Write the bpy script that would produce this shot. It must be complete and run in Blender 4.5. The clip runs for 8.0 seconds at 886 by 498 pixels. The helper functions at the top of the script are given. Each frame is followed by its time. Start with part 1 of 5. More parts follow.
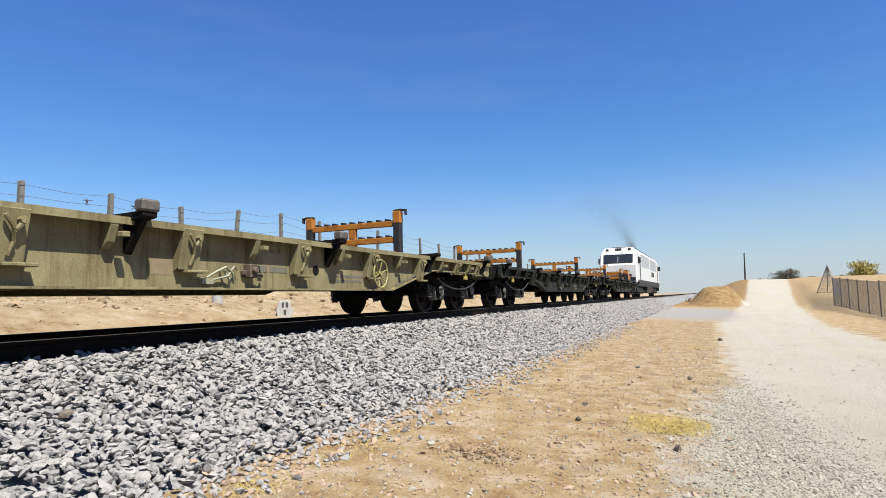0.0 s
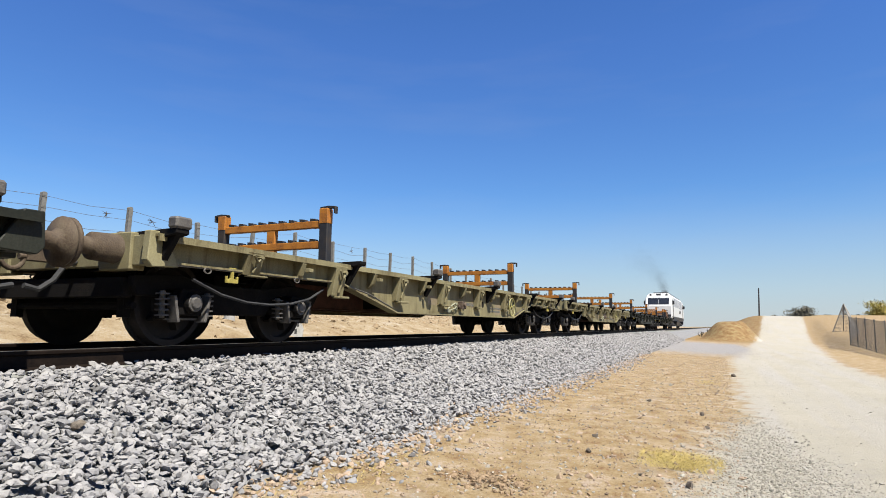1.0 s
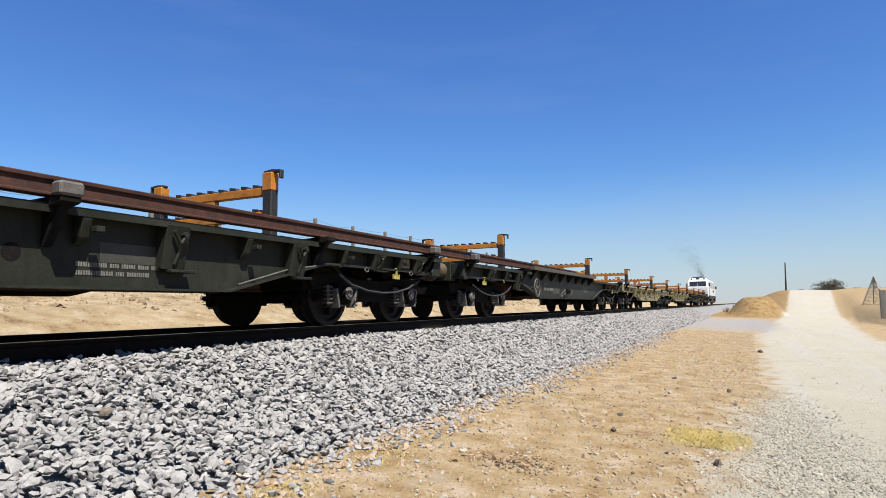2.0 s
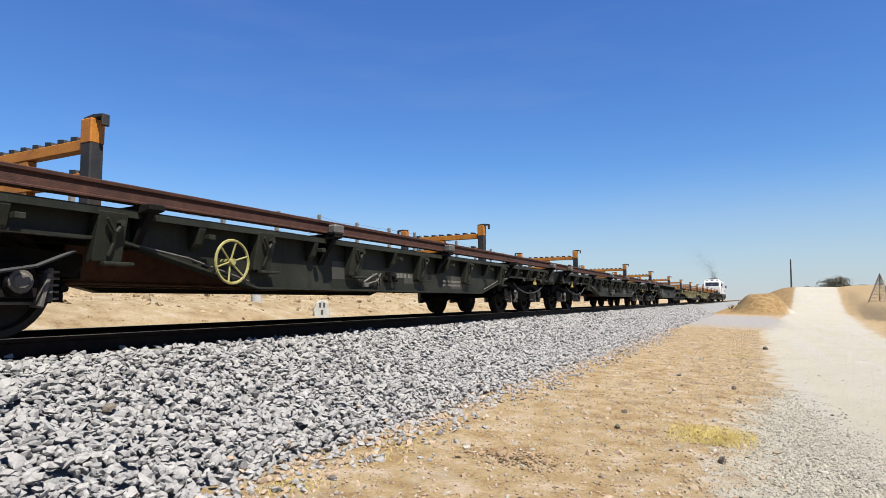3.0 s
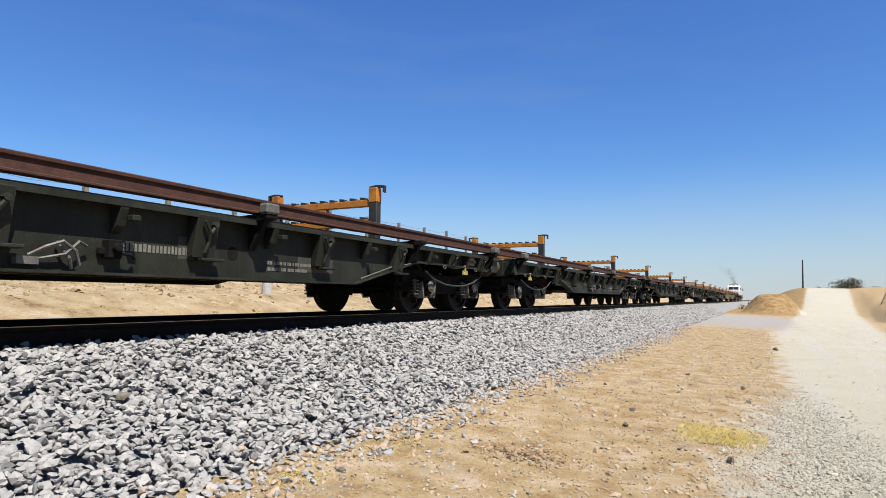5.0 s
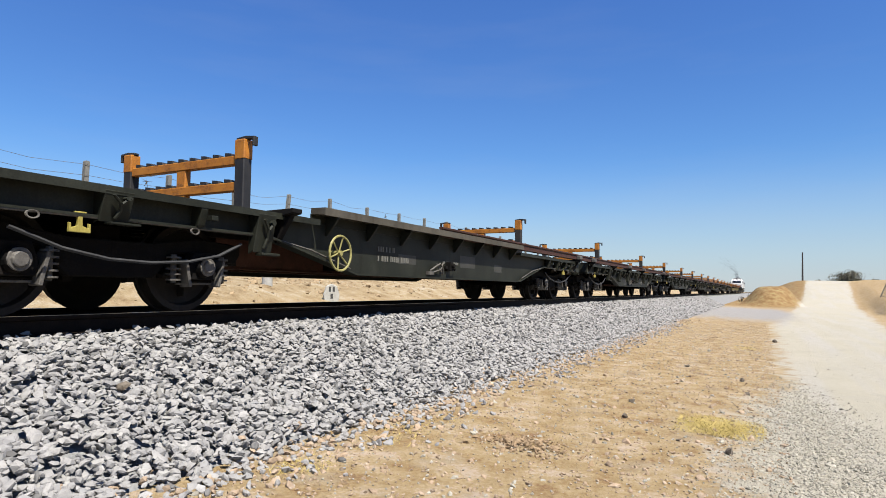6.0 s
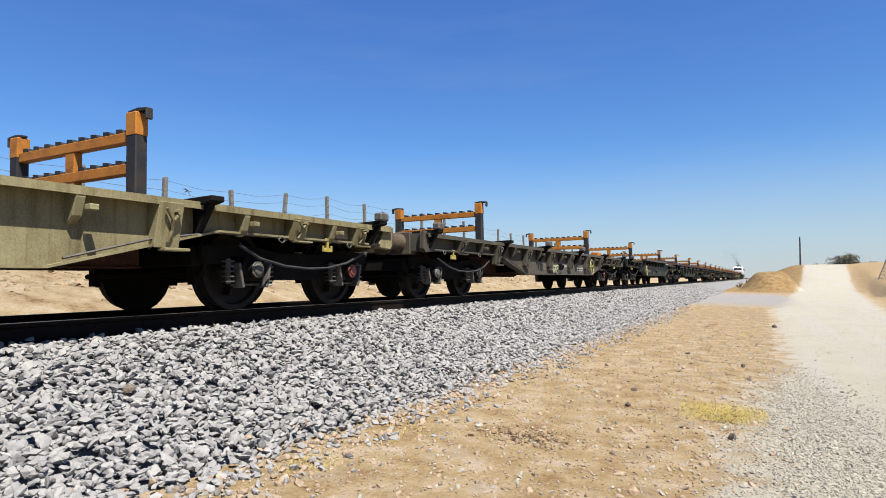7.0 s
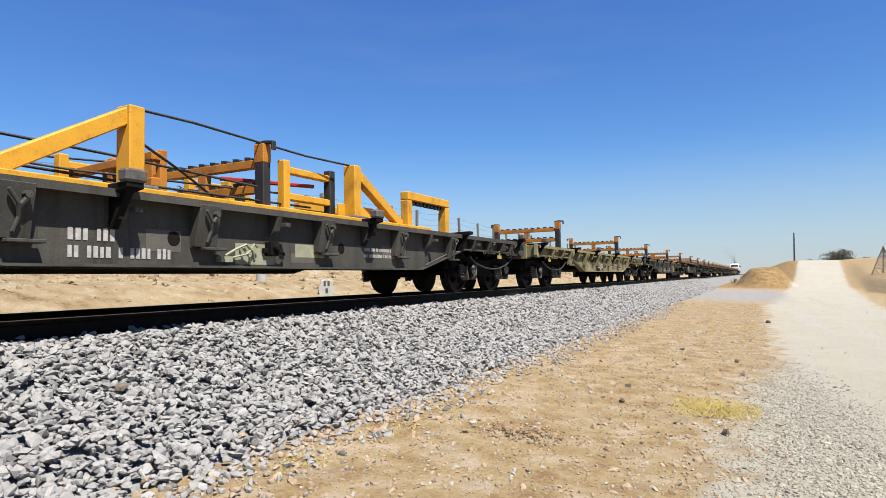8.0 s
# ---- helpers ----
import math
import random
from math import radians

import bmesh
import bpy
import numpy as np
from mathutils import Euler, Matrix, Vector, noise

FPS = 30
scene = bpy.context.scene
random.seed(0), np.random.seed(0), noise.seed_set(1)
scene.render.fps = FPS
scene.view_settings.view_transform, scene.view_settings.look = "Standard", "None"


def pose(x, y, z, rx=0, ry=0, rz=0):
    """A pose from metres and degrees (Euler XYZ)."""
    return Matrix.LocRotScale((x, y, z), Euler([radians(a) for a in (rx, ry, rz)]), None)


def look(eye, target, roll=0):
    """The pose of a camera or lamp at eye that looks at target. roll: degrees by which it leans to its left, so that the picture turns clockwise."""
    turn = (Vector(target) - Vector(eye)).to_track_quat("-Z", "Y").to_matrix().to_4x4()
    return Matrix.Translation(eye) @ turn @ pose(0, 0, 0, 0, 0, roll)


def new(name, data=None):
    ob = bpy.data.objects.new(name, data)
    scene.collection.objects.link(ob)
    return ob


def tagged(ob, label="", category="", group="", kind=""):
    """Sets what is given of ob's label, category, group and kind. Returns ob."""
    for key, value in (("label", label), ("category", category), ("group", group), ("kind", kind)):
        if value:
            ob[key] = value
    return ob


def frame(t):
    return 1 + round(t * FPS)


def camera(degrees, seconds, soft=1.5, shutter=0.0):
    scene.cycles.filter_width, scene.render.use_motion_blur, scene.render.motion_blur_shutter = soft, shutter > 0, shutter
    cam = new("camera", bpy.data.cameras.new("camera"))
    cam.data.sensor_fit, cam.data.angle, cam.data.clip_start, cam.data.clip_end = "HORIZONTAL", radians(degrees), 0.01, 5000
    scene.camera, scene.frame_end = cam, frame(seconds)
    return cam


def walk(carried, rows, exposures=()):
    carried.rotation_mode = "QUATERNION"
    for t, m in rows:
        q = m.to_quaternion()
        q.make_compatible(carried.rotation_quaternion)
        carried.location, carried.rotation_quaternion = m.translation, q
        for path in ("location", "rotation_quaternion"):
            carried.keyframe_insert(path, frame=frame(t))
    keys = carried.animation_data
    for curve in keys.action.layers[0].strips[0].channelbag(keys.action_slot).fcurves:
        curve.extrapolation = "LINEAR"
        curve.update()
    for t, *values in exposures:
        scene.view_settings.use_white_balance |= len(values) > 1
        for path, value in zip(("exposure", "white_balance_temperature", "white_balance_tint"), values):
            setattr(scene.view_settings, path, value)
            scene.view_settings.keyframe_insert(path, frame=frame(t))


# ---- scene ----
# ---------------------------------------------------------------- camera
cam = camera(71.87, 8.0, soft=0.9)
PATH = [
    (0.0, 0.058, 0.000, 1.442, 23.439, 4.702, 1.500),
    (0.5, 0.056, -0.013, 1.446, 22.894, 4.518, 1.241),
    (1.0, 0.038, -0.033, 1.441, 24.326, 7.001, -0.605),
    (1.5, 0.029, -0.006, 1.439, 25.909, 5.860, 0.352),
    (3.0, 0.023, 0.047, 1.437, 26.757, 5.012, 0.561),
    (3.5, 0.022, 0.028, 1.444, 26.462, 4.845, 0.545),
    (4.0, 0.021, 0.034, 1.441, 26.705, 4.804, 0.337),
    (4.5, 0.016, 0.025, 1.438, 27.301, 4.719, 0.017),
    (6.0, 0.007, 0.028, 1.437, 27.524, 3.737, -0.572),
    (6.5, -0.004, 0.009, 1.431, 27.231, 2.917, 0.196),
    (7.0, 0.000, 0.000, 1.442, 27.432, 3.195, 1.012),
    (7.5, 0.008, 0.006, 1.443, 27.238, 3.387, 1.042),
    (8.0, 0.009, 0.020, 1.442, 27.026, 2.879, 1.178),
]
walk(cam, [(t, pose(x, y, z, 90 + p, r, w)) for t, x, y, z, w, p, r in PATH])

# ---------------------------------------------------------------- sun, sky, exposure
SUN = Vector((0.54, -0.29, 1.0)).normalized()
sun = new("sun", bpy.data.lights.new("sun", "SUN"))
sun.data.energy, sun.data.angle, sun.data.color = 5.0, radians(0.53), (1.0, 0.955, 0.87)
sun.matrix_world = look((20, 20, 60), Vector((20, 20, 60)) - SUN)
world = bpy.data.worlds.new("sky")
scene.world = world
world.use_nodes = True
wn = world.node_tree.nodes
sky = wn.new("ShaderNodeTexSky")
sky.sky_type, sky.sun_disc = "NISHITA", False
sky.sun_elevation = math.asin(SUN.z)
sky.sun_rotation = math.atan2(SUN.x, SUN.y)
sky.altitude, sky.air_density, sky.dust_density, sky.ozone_density = 0, 1.0, 0.02, 4.0
wn["Background"].inputs["Strength"].default_value = 0.05
deep = wn.new("ShaderNodeHueSaturation")
deep.inputs["Hue"].default_value, deep.inputs["Saturation"].default_value = 0.503, 1.22
cool = wn.new("ShaderNodeMix")
cool.data_type, cool.blend_type = "RGBA", "MULTIPLY"
cool.inputs["Factor"].default_value = 1.0
tone = wn.new("ShaderNodeMix")
tone.data_type = "RGBA"
tone.inputs["A"].default_value, tone.inputs["B"].default_value = (0.818, 0.977, 1.058, 1), (1.072, 1.053, 1.283, 1)
world.node_tree.links.new(sky.outputs["Color"], deep.inputs["Color"])
world.node_tree.links.new(deep.outputs["Color"], cool.inputs["A"])
# pale dust haze low in the sky, thinning upwards, with faint high wisps
wl = world.node_tree.links
sky_co = wn.new("ShaderNodeTexCoord")
sky_sep = wn.new("ShaderNodeSeparateXYZ")
wl.new(sky_co.outputs["Generated"], sky_sep.inputs[0])
height = wn.new("ShaderNodeMapRange")
height.inputs["From Min"].default_value, height.inputs["From Max"].default_value = 0.08, 0.42
wl.new(sky_sep.outputs["Z"], height.inputs["Value"])
wl.new(height.outputs["Result"], tone.inputs["Factor"])
wl.new(tone.outputs["Result"], cool.inputs["B"])
low = wn.new("ShaderNodeMapRange")
low.interpolation_type = "SMOOTHSTEP"
low.inputs["From Min"].default_value, low.inputs["From Max"].default_value = 0.22, -0.02
low.inputs["To Max"].default_value = 0.78
wl.new(sky_sep.outputs["Z"], low.inputs["Value"])
stretch = wn.new("ShaderNodeMapping")
stretch.inputs["Scale"].default_value = (1.0, 1.0, 6.0)
wl.new(sky_co.outputs["Generated"], stretch.inputs["Vector"])
wisp = wn.new("ShaderNodeTexNoise")
wisp.inputs["Scale"].default_value, wisp.inputs["Detail"].default_value, wisp.inputs["Roughness"].default_value = 2.2, 5.0, 0.55
wl.new(stretch.outputs["Vector"], wisp.inputs["Vector"])
thin = wn.new("ShaderNodeMapRange")
thin.inputs["From Min"].default_value, thin.inputs["From Max"].default_value = 0.50, 0.80
thin.inputs["To Max"].default_value = 0.09
wl.new(wisp.outputs["Fac"], thin.inputs["Value"])
veil = wn.new("ShaderNodeMath")
veil.operation, veil.use_clamp = "ADD", True
wl.new(low.outputs["Result"], veil.inputs[0])
wl.new(thin.outputs["Result"], veil.inputs[1])
haze = wn.new("ShaderNodeMix")
haze.data_type = "RGBA"
haze.inputs["B"].default_value = (3.77, 4.12, 4.98, 1)
wl.new(veil.outputs[0], haze.inputs["Factor"])
wl.new(cool.outputs["Result"], haze.inputs["A"])
wl.new(haze.outputs["Result"], wn["Background"].inputs["Color"])
scene.view_settings.exposure = 1.36

# ---------------------------------------------------------------- the plan, in metres
RAIL_TOP = 1.173          # height of the rail heads
TRACK_X = -6.32           # middle of the track, which runs along y
HALF_GAUGE = 0.87         # middle of the track to the middle of a rail
WAGON = 17.237            # length over the buffers
SPEED = 23.675            # metres a second
FRONT = 49.045            # front coupling of the first wagon at the start
BOGIE = 6.46              # middle of a wagon to a bogie's middle


# ---------------------------------------------------------------- materials
def mat(name, colors, scale=6.0, rough=0.8, metal=0.0, bump=0.15, fine=60.0, contrast=0.5, space="Object", rand=0.0, detail=6.0, spec=0.3, streak=0.0):
    """Two to four colours mixed by coarse and fine noise, with a fine relief."""
    m = bpy.data.materials.new(name)
    m.use_nodes = True
    n, l = m.node_tree.nodes, m.node_tree.links
    b = n["Principled BSDF"]
    b.inputs["Roughness"].default_value, b.inputs["Metallic"].default_value = rough, metal
    b.inputs["Specular IOR Level"].default_value = spec
    tc = n.new("ShaderNodeTexCoord")
    co = tc.outputs[space]
    if rand:
        oi = n.new("ShaderNodeObjectInfo")
        add = n.new("ShaderNodeVectorMath")
        add.operation = "ADD"
        sc = n.new("ShaderNodeMath")
        sc.operation = "MULTIPLY"
        sc.inputs[1].default_value = 37.0
        l.new(oi.outputs["Random"], sc.inputs[0])
        l.new(co, add.inputs[0])
        l.new(sc.outputs[0], add.inputs[1])
        co = add.outputs[0]
    a = n.new("ShaderNodeTexNoise")
    a.inputs["Scale"].default_value, a.inputs["Detail"].default_value, a.inputs["Roughness"].default_value = scale, detail, 0.62
    f = n.new("ShaderNodeTexNoise")
    f.inputs["Scale"].default_value, f.inputs["Detail"].default_value = fine, 4.0
    l.new(co, a.inputs["Vector"])
    l.new(co, f.inputs["Vector"])
    mix = n.new("ShaderNodeMix")
    mix.inputs["Factor"].default_value = 0.35
    l.new(a.outputs["Fac"], mix.inputs["A"])
    l.new(f.outputs["Fac"], mix.inputs["B"])
    r = n.new("ShaderNodeValToRGB")
    r.color_ramp.elements[0].position = 0.5 - 0.5 * contrast * 0.6
    r.color_ramp.elements[1].position = 0.5 + 0.5 * contrast * 0.6
    k = len(colors)
    while len(r.color_ramp.elements) < k:
        r.color_ramp.elements.new(0.5)
    for i, c in enumerate(colors):
        e = r.color_ramp.elements[i]
        e.position = 0.5 + (i / (k - 1) - 0.5) * contrast * 0.6
        e.color = (*c, 1)
    l.new(mix.outputs["Result"], r.inputs["Fac"])
    col = r.outputs["Color"]
    if streak:
        # runs of rust and dirt down the sides
        mp = n.new("ShaderNodeMapping")
        mp.inputs["Scale"].default_value = (3.0, 9.0, 0.9)
        l.new(co, mp.inputs["Vector"])
        sn = n.new("ShaderNodeTexNoise")
        sn.inputs["Scale"].default_value, sn.inputs["Detail"].default_value, sn.inputs["Roughness"].default_value = 1.0, 7.0, 0.65
        l.new(mp.outputs[0], sn.inputs["Vector"])
        sr = n.new("ShaderNodeValToRGB")
        sr.color_ramp.elements[0].position, sr.color_ramp.elements[0].color = 0.50, (1, 1, 1, 1)
        sr.color_ramp.elements[1].position, sr.color_ramp.elements[1].color = 0.68, (0.42, 0.34, 0.27, 1)
        l.new(sn.outputs["Fac"], sr.inputs["Fac"])
        sm = n.new("ShaderNodeMix")
        sm.data_type, sm.blend_type = "RGBA", "MULTIPLY"
        sm.inputs["Factor"].default_value = streak
        l.new(col, sm.inputs["A"])
        l.new(sr.outputs["Color"], sm.inputs["B"])
        col = sm.outputs["Result"]
    l.new(col, b.inputs["Base Color"])
    if bump:
        bp = n.new("ShaderNodeBump")
        bp.inputs["Strength"].default_value, bp.inputs["Distance"].default_value = bump, 0.02
        l.new(f.outputs["Fac"], bp.inputs["Height"])
        l.new(bp.outputs["Normal"], b.inputs["Normal"])
    return m


KHAKI = mat("khaki_paint", [(0.067, 0.055, 0.029), (0.15, 0.13, 0.07), (0.22, 0.2, 0.11)], 1.6, 0.62, bump=0.06, contrast=0.8, rand=1, streak=0.7, spec=0.14)
BROWN_GREY = mat("brown_grey_paint", [(0.024, 0.021, 0.016), (0.054, 0.048, 0.037), (0.09, 0.078, 0.061)], 1.6, 0.6, bump=0.06, contrast=0.8, rand=1, streak=0.5, spec=0.14)
DARK_GREEN = mat("dark_green_paint", [(0.0047, 0.0054, 0.0041), (0.013, 0.014, 0.01), (0.026, 0.027, 0.02)], 1.6, 0.55, bump=0.06, contrast=0.8, rand=1, streak=0.5, spec=0.14)
GREY_PAINT = mat("grey_paint", [(0.021, 0.02, 0.017), (0.043, 0.041, 0.036), (0.07, 0.066, 0.055)], 1.6, 0.6, bump=0.06, contrast=0.8, rand=1, streak=0.5, spec=0.14)
# Grimy steel, its base colour dropped near black to carry under-wagon shade.
GRIME_SHADE = mat("grimy_shaded_steel", [(0.0018, 0.0016, 0.0014), (0.0039, 0.0034, 0.0031), (0.013, 0.01, 0.0077)], 5, 0.9, 0.0, bump=0.2, contrast=0.9, rand=1, spec=0.12)
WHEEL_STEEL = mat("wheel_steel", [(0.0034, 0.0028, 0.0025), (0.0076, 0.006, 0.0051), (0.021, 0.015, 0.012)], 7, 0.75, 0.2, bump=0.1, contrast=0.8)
WORN_GREY = mat("worn_grey_metal", [(0.025, 0.023, 0.02), (0.068, 0.062, 0.055), (0.13, 0.12, 0.1)], 9, 0.6, 0.1, contrast=0.9, rand=1)
ORANGE = mat("rusty_orange_paint", [(0.052, 0.018, 0.0062), (0.27, 0.1, 0.011), (0.32, 0.14, 0.015)], 4, 0.55, bump=0.1, contrast=0.8, rand=1)
YELLOW = mat("yellow_paint", [(0.093, 0.049, 0.018), (0.4, 0.2, 0.014), (0.44, 0.23, 0.023)], 3.5, 0.5, bump=0.05, contrast=0.9, rand=1)
POST_DARK = mat("dark_worn_post", [(0.0049, 0.0047, 0.0054), (0.013, 0.013, 0.014), (0.037, 0.025, 0.013)], 5, 0.6, bump=0.15, contrast=0.9, rand=1)
RUST = mat("rust_steel", [(0.013, 0.0046, 0.0032), (0.033, 0.012, 0.0069), (0.064, 0.024, 0.013)], 8, 0.75, 0.1, bump=0.2, contrast=0.8)
DUSTY_BROWN = mat("dusty_brown_metal", [(0.017, 0.011, 0.0072), (0.055, 0.038, 0.023), (0.09, 0.072, 0.044)], 7, 0.8, bump=0.2, contrast=0.9, rand=1)
PALE_YELLOW = mat("pale_yellow_paint", [(0.085, 0.078, 0.028), (0.19, 0.17, 0.06), (0.24, 0.22, 0.093)], 9, 0.5, contrast=0.8)
CREAM = mat("faded_cream_paint", [(0.11, 0.1, 0.073), (0.19, 0.19, 0.13), (0.24, 0.24, 0.17)], 9, 0.6, contrast=0.9)
RUST_DARK = mat("dark_rust_steel", [(0.021, 0.0076, 0.0051), (0.047, 0.016, 0.01), (0.068, 0.029, 0.019)], 6, 0.8, bump=0.2)
PATCH = mat("repainted_patch", [(0.057, 0.051, 0.042), (0.078, 0.071, 0.06)], 5, 0.6, rand=1)
WEATHERED = mat("weathered_brown_casting", [(0.02, 0.014, 0.01), (0.06, 0.042, 0.03), (0.12, 0.09, 0.065)], 9, 0.8, bump=0.2)
HOOK_YELLOW = mat("hook_yellow", [(0.15, 0.12, 0.024), (0.29, 0.24, 0.059)], 9, 0.5)
WHITE_MARK = mat("white_lettering", [(0.18, 0.17, 0.16), (0.34, 0.33, 0.32)], 20, 0.7, contrast=0.7)
FADED_MARK = mat("faded_lettering", [(0.055, 0.053, 0.046), (0.13, 0.126, 0.108)], 20, 0.7, contrast=0.8)
RED_DUST = mat("faded_red_metal", [(0.11, 0.024, 0.015), (0.21, 0.059, 0.039)], 9, 0.6)
RED = mat("red_paint", [(0.17, 0.0073, 0.0059), (0.24, 0.015, 0.01)], 9, 0.5)
LABEL_PAPER = mat("faded_label", [(0.13, 0.092, 0.06), (0.22, 0.18, 0.13)], 14, 0.8)
LOCO_WHITE = mat("loco_white", [(0.4, 0.4, 0.39), (0.49, 0.49, 0.47)], 2, 0.35, bump=0.0)
LOCO_GREY = mat("loco_grey_panels", [(0.20, 0.21, 0.22), (0.30, 0.31, 0.32)], 3, 0.5)
LOCO_DARK = mat("loco_dark", [(0.0069, 0.0073, 0.0082), (0.023, 0.023, 0.025)], 4, 0.5)
GLASS_DARK = mat("dark_glass", [(0.01, 0.012, 0.015), (0.02, 0.022, 0.025)], 2, 0.08, bump=0.0, spec=0.6)
RUBBER = mat("black_hose", [(0.012, 0.012, 0.012), (0.03, 0.03, 0.03)], 9, 0.7)
MESH_WIRE = mat("dull_mesh_wire", [(0.15, 0.14, 0.12), (0.21, 0.19, 0.16)], 20, 0.7, 0.2)
WIRE = mat("galvanised_wire", [(0.082, 0.082, 0.082), (0.16, 0.16, 0.16)], 20, 0.5, 0.6)
CONCRETE = mat("weathered_concrete", [(0.092, 0.092, 0.081), (0.15, 0.15, 0.13), (0.19, 0.18, 0.17)], 6, 0.9, bump=0.3, contrast=0.9, rand=1)
FENCE_GREY = mat("grey_fence_post", [(0.084, 0.081, 0.073), (0.13, 0.13, 0.12)], 10, 0.8, rand=1)
WHITE_STONE = mat("whitewashed_stone", [(0.23, 0.22, 0.2), (0.33, 0.33, 0.31)], 8, 0.9, bump=0.3)
INK = mat("black_paint_marks", [(0.02, 0.02, 0.02), (0.05, 0.05, 0.05)], 9, 0.8)
# Rail sides coloured almost black, with the train's shadow put into the steel.
RAIL_SIDE_SHADE = mat("track_rail_steel_shaded", [(0.0047, 0.0031, 0.0024), (0.013, 0.0084, 0.0058)], 9, 0.7, 0.2, bump=0.15, spec=0.1)
RAIL_HEAD = mat("polished_rail_head", [(0.18, 0.18, 0.18), (0.26, 0.26, 0.25)], 9, 0.28, 0.9, bump=0.02)
WOOD_DARK = mat("weathered_pole_wood", [(0.021, 0.019, 0.019), (0.047, 0.043, 0.04)], 6, 0.9)
BARK = mat("bark", [(0.028, 0.021, 0.013), (0.06, 0.046, 0.032)], 9, 0.9)
SOOT = mat("exhaust_soot", [(0.03, 0.03, 0.035), (0.07, 0.07, 0.08)], 3, 0.95)
LEAF_GREY = mat("dusty_olive_leaves", [(0.044, 0.044, 0.031), (0.085, 0.082, 0.059), (0.13, 0.11, 0.082)], 3, 0.8)
LEAF_YELLOW = mat("yellow_green_leaves", [(0.12, 0.1, 0.023), (0.24, 0.2, 0.046), (0.3, 0.24, 0.069)], 3, 0.8)
DRY_GRASS = mat("dry_yellow_grass", [(0.19, 0.14, 0.035), (0.3, 0.23, 0.076), (0.36, 0.29, 0.13)], 5, 0.9, contrast=0.9)


def stone_mat(name, colors, scatter=0.5):
    """Crushed stone: a colour for each stone, with a fine grain."""
    m = mat(name, colors, 14, 0.9, bump=0.25, fine=160, contrast=0.9)
    n, l = m.node_tree.nodes, m.node_tree.links
    b = n["Principled BSDF"]
    geo = n.new("ShaderNodeNewGeometry")
    r = n.new("ShaderNodeValToRGB")
    r.color_ramp.elements[0].color, r.color_ramp.elements[1].color = (1 - scatter,) * 3 + (1,), (1.12, 1.12, 1.14, 1)
    e = r.color_ramp.elements.new(0.86)
    e.color = (1.0, 1.0, 1.0, 1)
    e = r.color_ramp.elements.new(0.10)
    e.color = (0.82, 0.83, 0.86, 1)
    l.new(geo.outputs["Random Per Island"], r.inputs["Fac"])
    mix = n.new("ShaderNodeMix")
    mix.data_type, mix.blend_type = "RGBA", "MULTIPLY"
    mix.inputs["Factor"].default_value = 1.0
    old = b.inputs["Base Color"].links[0].from_socket
    l.new(old, mix.inputs["A"])
    l.new(r.outputs["Color"], mix.inputs["B"])
    l.new(mix.outputs["Result"], b.inputs["Base Color"])
    return m


BALLAST = stone_mat("grey_ballast_stone", [(0.11, 0.11, 0.11), (0.21, 0.2, 0.19), (0.26, 0.26, 0.24)], 0.7)
PEBBLE = stone_mat("mixed_pebbles", [(0.13, 0.092, 0.053), (0.25, 0.18, 0.12), (0.34, 0.3, 0.24)], 0.6)


